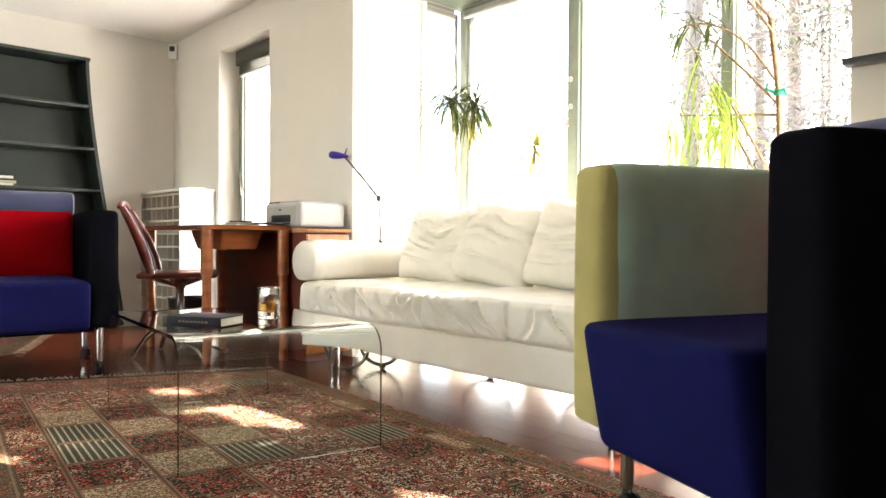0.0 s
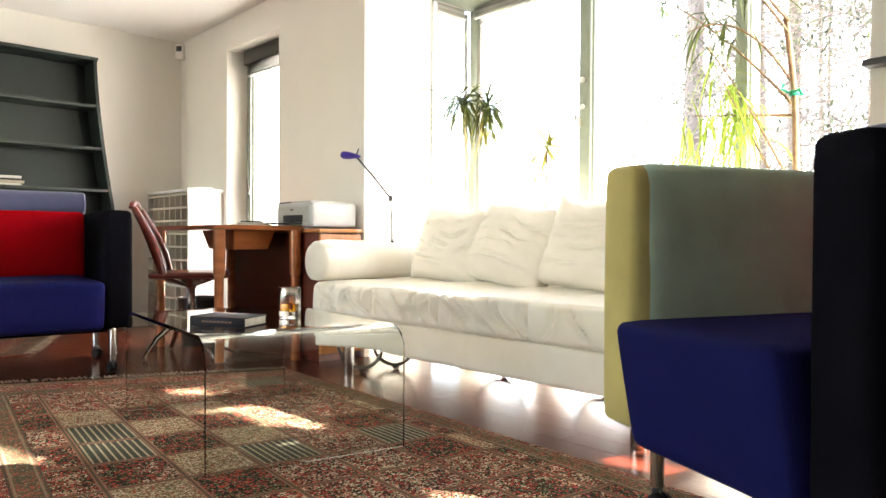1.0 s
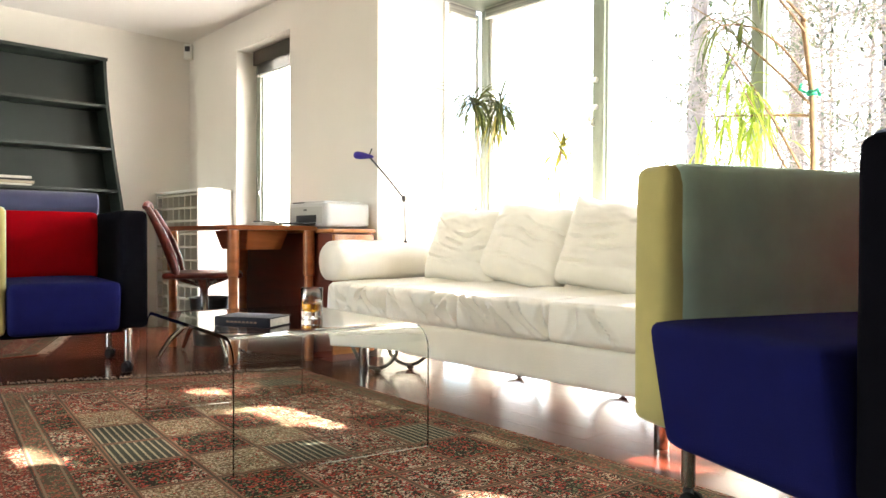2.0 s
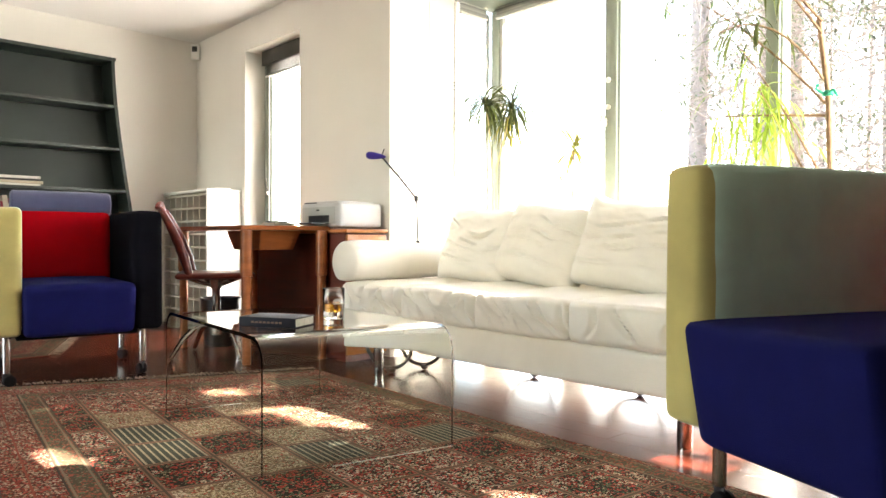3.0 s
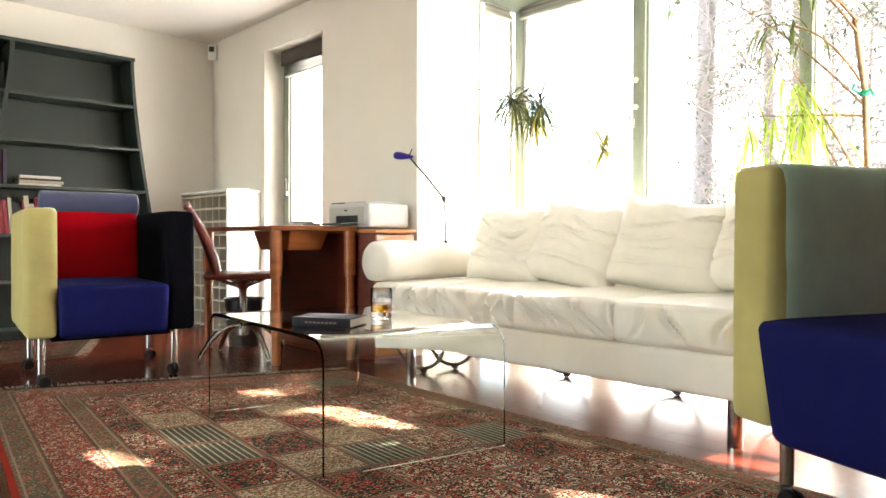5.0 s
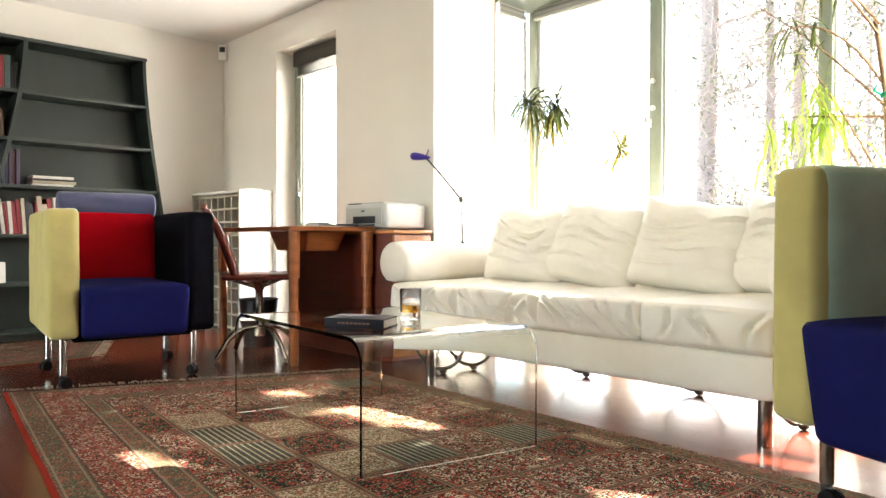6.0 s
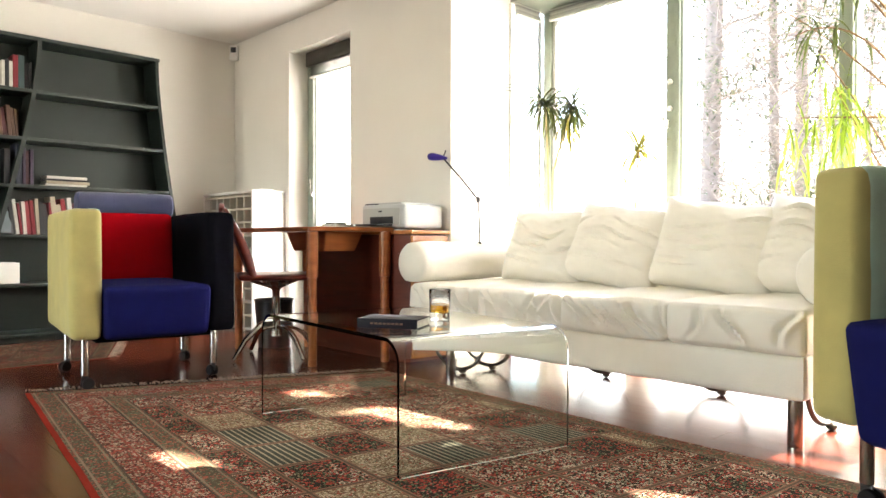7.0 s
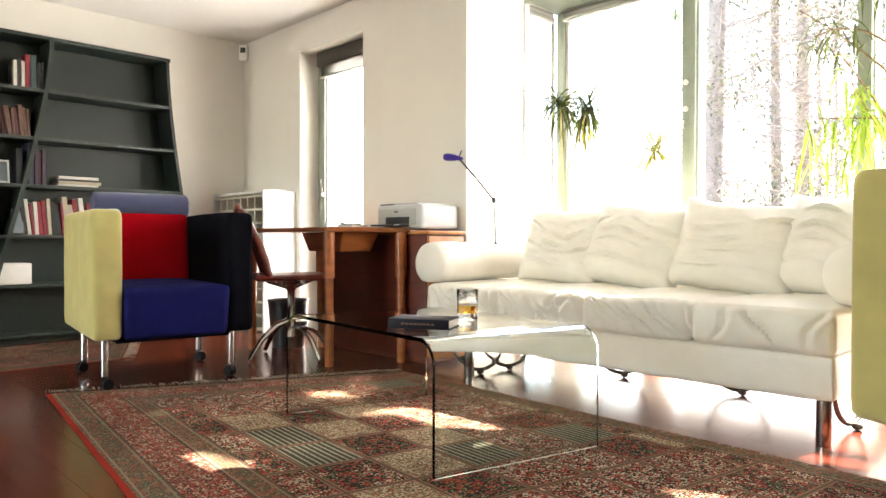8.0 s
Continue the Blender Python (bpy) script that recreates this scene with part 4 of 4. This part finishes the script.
hm = Matrix.Translation(HD) @ out_.to_track_quat("Z", "Y").to_matrix().to_4x4()
part("head", moved(lathe([(0.010, -0.03), (0.018, -0.01), (0.028, 0.02), (0.037, 0.06), (0.036, 0.085), (0.024, 0.10), (0.006, 0.105)], 20), hm @ Matrix.Diagonal((0.75, 0.6, 0.85, 1))), LAMPBLUE, lamp, "small blue metal lamp head")
part("head_clip", moved(tube([(0, 0.0, 0.0), (0.0, 0.045, -0.012)], 0.004, 6), hm), DARKPLASTIC, lamp)

# alarm sensor in the corner
sen = thing("alarm_sensor", "small white alarm sensor high in the room corner", "sensor", pose(-5.40, 2.415, 2.155, 0, 0, 45))
part("housing", box(-0.035, 0.035, -0.03, 0.012, 0, 0.125, 0.008), WHITE, sen)
part("lens", box(-0.022, 0.022, -0.034, -0.0302, 0.062, 0.105, 0.002), DARKPLASTIC, sen)

# stone shelf on the wall by the bay
plain("stone_shelf", box(-0.44, 0.9, 2.715, 2.778, 1.262, 1.286, 0.006), STONE, "dark stone wall shelf beside the bay window", "shelf")

# floor outlines of the sun patches; foliage that would shade them is left out
SUN_PATCHES = (((-3.01, 1.235), (-2.86, 1.34), (-2.5, 1.37), (-2.40, 1.36), (-2.46, 1.30), (-2.6, 1.265)),
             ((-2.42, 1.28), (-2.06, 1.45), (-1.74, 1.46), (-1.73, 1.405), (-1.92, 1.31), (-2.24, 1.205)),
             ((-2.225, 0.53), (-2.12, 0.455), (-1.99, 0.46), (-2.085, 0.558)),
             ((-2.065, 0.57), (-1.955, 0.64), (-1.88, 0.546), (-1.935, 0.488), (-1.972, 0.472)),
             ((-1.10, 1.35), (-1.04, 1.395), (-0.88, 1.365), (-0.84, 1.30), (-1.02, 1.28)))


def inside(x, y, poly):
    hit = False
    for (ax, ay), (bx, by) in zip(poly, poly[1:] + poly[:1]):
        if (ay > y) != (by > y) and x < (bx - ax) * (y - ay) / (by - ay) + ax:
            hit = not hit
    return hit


def hits_patch(q, slack=0.0):
    """Whether the sunlight past this point falls into one of the sun patches."""
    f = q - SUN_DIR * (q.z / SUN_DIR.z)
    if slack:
        return any((f.x - sum(p[0] for p in c) / len(c)) ** 2 + (f.y - sum(p[1] for p in c) / len(c)) ** 2 < (slack + 0.2) ** 2 for c in SUN_PATCHES)
    return any(inside(f.x, f.y, c) for c in SUN_PATCHES)


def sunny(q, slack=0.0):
    """Whether a leaf here would block sun kept for the bay or the patches."""
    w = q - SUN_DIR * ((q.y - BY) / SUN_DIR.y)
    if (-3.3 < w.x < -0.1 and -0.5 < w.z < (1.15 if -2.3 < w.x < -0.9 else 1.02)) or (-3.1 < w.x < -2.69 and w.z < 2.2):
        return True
    return hits_patch(q, slack)


# ---- plants ----


def blade(bm, root, way, length, width, droop, n=5):
    """A narrow arching leaf with a folded midrib."""
    p, d = Vector(root), Vector(way).normalized()
    side = d.cross(Vector((0, 0, 1)))
    side = (side if side.length > 0.05 else Vector((1, 0, 0))).normalized()
    prev = None
    for i in range(n + 1):
        t = i / n
        w = width * (0.35 + 1.3 * t if t < 0.4 else 1.0 * (1 - t) / 0.6 * 0.87) * 0.5
        up = side.cross(d)
        row = [bm.verts.new(p - side * w + up * w * 0.35), bm.verts.new(p), bm.verts.new(p + side * w + up * w * 0.35)]
        if prev:
            bm.faces.new((prev[0], prev[1], row[1], row[0]))
            bm.faces.new((prev[1], prev[2], row[2], row[1]))
        prev = row
        p = p + d * (length / n)
        d = (d + Vector((0, 0, -droop / n))).normalized()


def tuft(center, count, length, width, droop, rng, spread=1.0, down=0.0):
    bm = bmesh.new()
    for k in range(count):
        a = rng.uniform(0, 2 * math.pi)
        e = rng.uniform(-0.9, 1.2) - down
        blade(bm, Vector(center) + Vector((rng.uniform(-1, 1), rng.uniform(-1, 1), rng.uniform(-1, 1))) * 0.02,
              (math.cos(a) * spread, math.sin(a) * spread, e), length * rng.uniform(0.6, 1.15), width * rng.uniform(0.8, 1.2), droop * rng.uniform(0.3, 1.4))
    return bm


def pot(parent, x, y, r, h):
    part("pot", lathe([(r * 0.7, 0), (r * 0.95, h - 0.04), (r, h - 0.038), (r, h), (r * 0.9, h), (r * 0.88, h - 0.03), (0.01, h - 0.03)], 24, at=(x, y, 0)), POT, parent)
    part("soil", lathe([(r * 0.6, h - 0.05), (r * 0.87, h - 0.029), (0.01, h - 0.024)], 20, at=(x, y, 0)), SOIL, parent)


rng = random.Random(11)
dr = thing("dracaena", "potted dracaena with drooping narrow leaves behind the sofa", "plant")
pot(dr, -2.66, 3.12, 0.11, 0.24)
C1, C2 = (-2.575, 2.93, 1.47), (-2.42, 2.97, 1.42)
part("stem", tube([(-2.67, 3.12, 0.2), (-2.68, 3.11, 0.7), (-2.65, 3.05, 1.15), C1], [0.008, 0.007, 0.006, 0.005], 8), PALECANE, dr)
part("stem", tube([(-2.65, 3.12, 0.2), (-2.66, 3.10, 0.7), (-2.60, 3.04, 1.1), C2], [0.008, 0.007, 0.006, 0.005], 8), PALECANE, dr)
part("leaves", tuft(C1, 84, 0.33, 0.017, 2.6, rng), LEAF, dr)
part("leaves", tuft(C2, 72, 0.31, 0.017, 2.7, rng), LEAF, dr)
# the light on the lower leaves is put into their yellow
part("yellow_lit_leaves", tuft((-2.44, 2.97, 1.36), 16, 0.26, 0.014, 2.2, rng, down=0.7), YELLOWLEAF, dr, "lower leaves coloured yellow for the light on them")

yl = thing("small_dracaena", "small yellow-green potted plant by the bay window", "plant")
pot(yl, -2.05, 3.1, 0.1, 0.2)
part("stem", tube([(-2.05, 3.1, 0.17), (-2.08, 3.08, 0.7), (-2.02, 3.02, 1.16)], [0.007, 0.006, 0.004], 8), CANE, yl)
part("leaves", tuft((-2.02, 3.02, 1.16), 46, 0.26, 0.018, 1.6, rng), YELLOWLEAF, yl)
part("leaves", tuft((-2.12, 3.05, 0.98), 9, 0.16, 0.014, 1.4, rng), YELLOWLEAF, yl)

big = thing("tall_houseplant", "tall potted plant with hanging lime-green leaves at the window", "plant")
pot(big, -0.86, 3.06, 0.15, 0.3)
part("cane", tube([(-0.84, 3.06, 0.26), (-0.78, 3.10, 0.8), (-0.813, 3.15, 1.29), (-0.86, 3.17, 1.62)], [0.017, 0.015, 0.013, 0.012], 10), CANE, big)
part("tie", joined(lathe([(0.018, -0.012), (0.023, -0.006), (0.023, 0.006), (0.018, 0.012)], 12, at=(-0.813, 3.15, 1.293)), tube([(-0.81, 3.13, 1.29), (-0.78, 3.11, 1.30), (-0.765, 3.10, 1.27)], 0.006, 6), tube([(-0.83, 3.13, 1.295), (-0.85, 3.11, 1.31), (-0.835, 3.09, 1.325)], 0.006, 6)), TIE, big, "green plastic tie")
TIPS = []
for k, (p0, p1, p2) in enumerate((((-0.82, 3.14, 1.25), (-1.05, 3.10, 1.55), (-1.30, 3.05, 1.75)), ((-0.82, 3.14, 1.20), (-1.0, 3.10, 1.22), (-1.22, 3.08, 1.24)), ((-0.84, 3.15, 1.55), (-1.0, 3.05, 1.85), (-1.20, 2.98, 2.0)),
                                     ((-0.80, 3.1, 0.9), (-0.98, 3.05, 1.3), (-1.13, 3.02, 1.52)), ((-0.80, 3.1, 0.8), (-0.98, 3.08, 1.15), (-1.08, 3.05, 1.38)), ((-0.84, 3.15, 1.6), (-1.15, 3.0, 2.1), (-1.38, 2.98, 1.78)), ((-0.83, 3.15, 1.35), (-1.0, 3.05, 1.7), (-1.22, 3.0, 1.60)))):
    pts = [Vector(p0).lerp(Vector(p1), t).lerp(Vector(p1).lerp(Vector(p2), t), t) for t in [i / 8 for i in range(9)]]
    part("branch", tube(pts, [0.007 - 0.0005 * i for i in range(9)], 6), CANE, big)
    TIPS.append(pts)
for k, pts in enumerate(TIPS):
    bm = bmesh.new()
    for i in range(22 if k in (1, 3, 4) else 16):
        t = rng.uniform(0.45, 1.0)
        q = pts[int(t * 8)] + Vector((rng.uniform(-0.06, 0.06), rng.uniform(-0.05, 0.05), rng.uniform(-0.04, 0.04)))
        # leaves that would shade a sun patch are dropped
        if hits_patch(q, 0.05) or hits_patch(q - Vector((0, 0, 0.15)), 0.05):
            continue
        a = rng.uniform(0, 6.28)
        blade(bm, q, (0.55 * math.cos(a), 0.55 * math.sin(a), rng.uniform(-1.0, 0.3)), rng.uniform(0.14, 0.30), 0.017, 2.2)
    part("leaves", bm, LEAFLIME if k in (1, 3, 4) else LEAF, big)
bm = bmesh.new()
for i in range(46):
    q = Vector((rng.uniform(-1.28, -0.98), rng.uniform(2.98, 3.15), rng.uniform(0.95, 1.35)))
    a = rng.uniform(0, 6.28)
    blade(bm, q, (0.4 * math.cos(a), 0.4 * math.sin(a), rng.uniform(-1.3, -0.1)), rng.uniform(0.15, 0.28), 0.017, 1.8)
part("hanging_leaves", bm, LEAFLIME, big)

# ---- outside ----
rng = random.Random(21)


def conifer(x, y, h, r, group="trees outside"):
    th = thing("pine_tree", "tall forest pine with bare lower trunk outside", "tree", pose(x, y, -0.31), group)
    lean = rng.uniform(-0.02, 0.02)
    part("trunk", tube([(lean * z, lean * 0.6 * z, z) for z in [h * k / 8 for k in range(9)]], [r * (1.25 if k == 0 else 1 - 0.8 * k / 8) for k in range(9)], 10), BARK, th)
    lb, cr = bmesh.new(), bmesh.new()
    for k in range(30):
        z = h * rng.uniform(0.36, 0.98)
        a = rng.uniform(0, 6.28)
        ln = (1.05 - z / h) * h * 0.22 + 0.35
        d = Vector((math.cos(a), math.sin(a), rng.uniform(-0.25, 0.1)))
        p0 = Vector((lean * z, lean * 0.6 * z, z))
        # limbs in the sun's way to a patch are dropped
        if any(hits_patch(p0 + d * ln * f + Vector((x, y, -0.31)), 0.08) for f in (0.2, 0.4, 0.6, 0.8, 1.0)):
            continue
        tube([p0, p0 + d * ln * 0.5, p0 + d * ln + Vector((0, 0, -0.1))], [0.03, 0.02, 0.006], 5, lb)
        if z > h * 0.42:
            for j in range(26):
                q = p0 + d * ln * rng.uniform(0.25, 1.05) + Vector((rng.gauss(0, 0.16), rng.gauss(0, 0.16), rng.gauss(0, 0.1)))
                w = Vector((rng.gauss(0, 1), rng.gauss(0, 1), rng.gauss(-0.2, 0.5)))
                # no needles where they would shade the bay or a patch
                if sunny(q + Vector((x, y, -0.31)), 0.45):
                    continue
                blade(cr, q, w, rng.uniform(0.2, 0.45), 0.10, 0.8, 2)
    part("limbs", lb, BARK, th)
    part("crown", cr, NEEDLES, th)
    return th


SPOTS = ((-5.2, 13.5, 14, 0.12), (-2.35, 10.6, 14, 0.19), (-0.55, 9.8, 12, 0.14),
         (-5.9, 17.0, 15, 0.2), (0.9, 14.0, 14, 0.19), (-3.3, 17.5, 15, 0.17))
for s in SPOTS:
    conifer(*s)
# an unseen pine, added to keep the sun off the rug outside the patches
near = thing("unseen_pine", "added unseen pine whose boughs shade the bay from the sun", "tree", pose(2.6, 8.2, -0.31))
part("trunk", tube([(0, 0, z) for z in (0, 2, 4, 6, 8, 9.5)], [0.24, 0.2, 0.18, 0.15, 0.1, 0.04], 12), BARK, near)
bl, bn = bmesh.new(), bmesh.new()
for k in range(9):
    zw = 1.02 + 0.16 * k
    e0 = Vector((2.6, 8.2, zw + 3.2))
    e1 = Vector((-1.9, 7.0 + 0.1 * (k % 3), zw + 2.75))
    tube([e0 - Vector((2.6, 8.2, -0.31)), (e0.lerp(e1, 0.5) + Vector((0, 0, 0.12))) - Vector((2.6, 8.2, -0.31)), e1 - Vector((2.6, 8.2, -0.31))], [0.035, 0.022, 0.006], 6, bl)
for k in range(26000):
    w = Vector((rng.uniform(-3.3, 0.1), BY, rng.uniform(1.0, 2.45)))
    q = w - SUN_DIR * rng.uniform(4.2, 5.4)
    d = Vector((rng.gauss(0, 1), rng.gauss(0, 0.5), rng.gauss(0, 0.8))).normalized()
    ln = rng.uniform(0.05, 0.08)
    # gaps in the crown are cut to the patch outlines
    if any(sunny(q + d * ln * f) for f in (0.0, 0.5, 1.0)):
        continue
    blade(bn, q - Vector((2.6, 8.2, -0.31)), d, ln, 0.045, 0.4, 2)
part("boughs", bl, BARK, near)
part("crown", bn, NEEDLES, near)
tall = thing("old_pine", "pine outside with an added crown above the view that shades the niche", "tree", pose(-5.34, 10.9, -0.31))
part("trunk", tube([(0.02 * z, 0, z) for z in (0, 2, 4, 6, 8, 10, 12)], [0.19, 0.155, 0.15, 0.14, 0.12, 0.08, 0.03], 12), BARK, tall)
# limbs and crown are added above the view to keep sun from the niche
tl, tn = bmesh.new(), bmesh.new()
for k in range(12):
    z = 5.6 + 0.4 * k
    e = Vector((rng.uniform(2.0, 4.4), rng.uniform(-0.6, 1.4), z + rng.uniform(-0.2, 0.5)))
    tube([(0.02 * z, 0, z), e * 0.5 + Vector((0, 0, z * 0.5 + 0.15)), e], [0.045, 0.03, 0.008], 6, tl)
for k in range(9000):
    w = Vector((rng.uniform(-4.75, -3.25), BY, rng.uniform(-0.45, 2.6)))
    q = w - SUN_DIR * rng.uniform(9.0, 11.0) - Vector((-5.34, 10.9, -0.31))
    d = Vector((rng.gauss(0, 1), rng.gauss(0, 0.5), rng.gauss(0, 0.8)))
    blade(tn, q, d, rng.uniform(0.09, 0.16), 0.08, 0.4, 2)
part("limbs", tl, BARK, tall)
part("crown", tn, NEEDLES, tall)
sh = bmesh.new()
for k in range(330):
    cy = rng.uniform(8.5, 15)
    c = Vector((rng.uniform(-0.52 * cy, 2.4), cy, rng.uniform(0.0, min(6.0, 0.73 * (cy - 3.6)))))
    sx, sz = rng.uniform(0.15, 0.5), rng.uniform(0.12, 0.4)
    for j in range(rng.randint(50, 130)):
        q = c + Vector((rng.gauss(0, sx), rng.gauss(0, sx), rng.gauss(0, sz)))
        blade(sh, q, (rng.gauss(0, 1), rng.gauss(0, 1), rng.gauss(0.1, 0.7)), rng.uniform(0.04, 0.12), 0.045, 0.9, 2)
tagged(part("undergrowth", sh, SHRUB), "loose undergrowth of shrubs between the trees", "shrubs", kind="stuff")

fw = bmesh.new()
for k in range(11):
    y = rng.uniform(15, 27)
    x = rng.uniform(-0.46 * y, 2)
    r = rng.uniform(0.04, 0.13)
    tube([(x, y, -0.3), (x + rng.uniform(-0.2, 0.2), y, 5), (x + rng.uniform(-0.4, 0.4), y, 11)], [r, r * 0.8, r * 0.4], 5, fw)
for k in range(5200):
    y = rng.uniform(8, 20)
    p0 = Vector((rng.uniform(-0.5 * y, 1.5), y, rng.uniform(0, min(6.5, 0.72 * (y - 3.8)))))
    d = Vector((rng.gauss(0, 1), rng.gauss(0, 0.4), rng.gauss(0.2, 0.5))).normalized() * rng.uniform(0.4, 1.3)
    tube([p0, p0 + d * 0.5 + Vector((0, 0, rng.uniform(-0.1, 0.1))), p0 + d], [0.011, 0.008, 0.003], 3, fw)
tagged(part("far_wood", fw, BARK), "pale bare trunks and twigs of the wood beyond", "woods", kind="stuff")

# ---- floor planks ----
PW, PL = 0.118, 2.0
pm = bmesh.new()
box(0.0003, PL - 0.0003, 0.0003, PW - 0.0003, -0.012, 0, 0.0005, 1, pm)
plank_mesh = bpy.data.meshes.new("plank")
pm.to_mesh(plank_mesh)
pm.free()
plank_mesh.materials.append(PLANK)
row = 0
y = SY
while y < 3.43:
    x = WX - PL * ((row * 0.37) % 1.0)
    while x < EX:
        x0, x1 = max(x, WX), min(x + PL, EX)
        p = new("plank", plank_mesh)
        p.parent = floor
        p.location = (x0, y, 0)
        p.scale.x = (x1 - x0) / PL
        x += PL
    y += PW
    row += 1
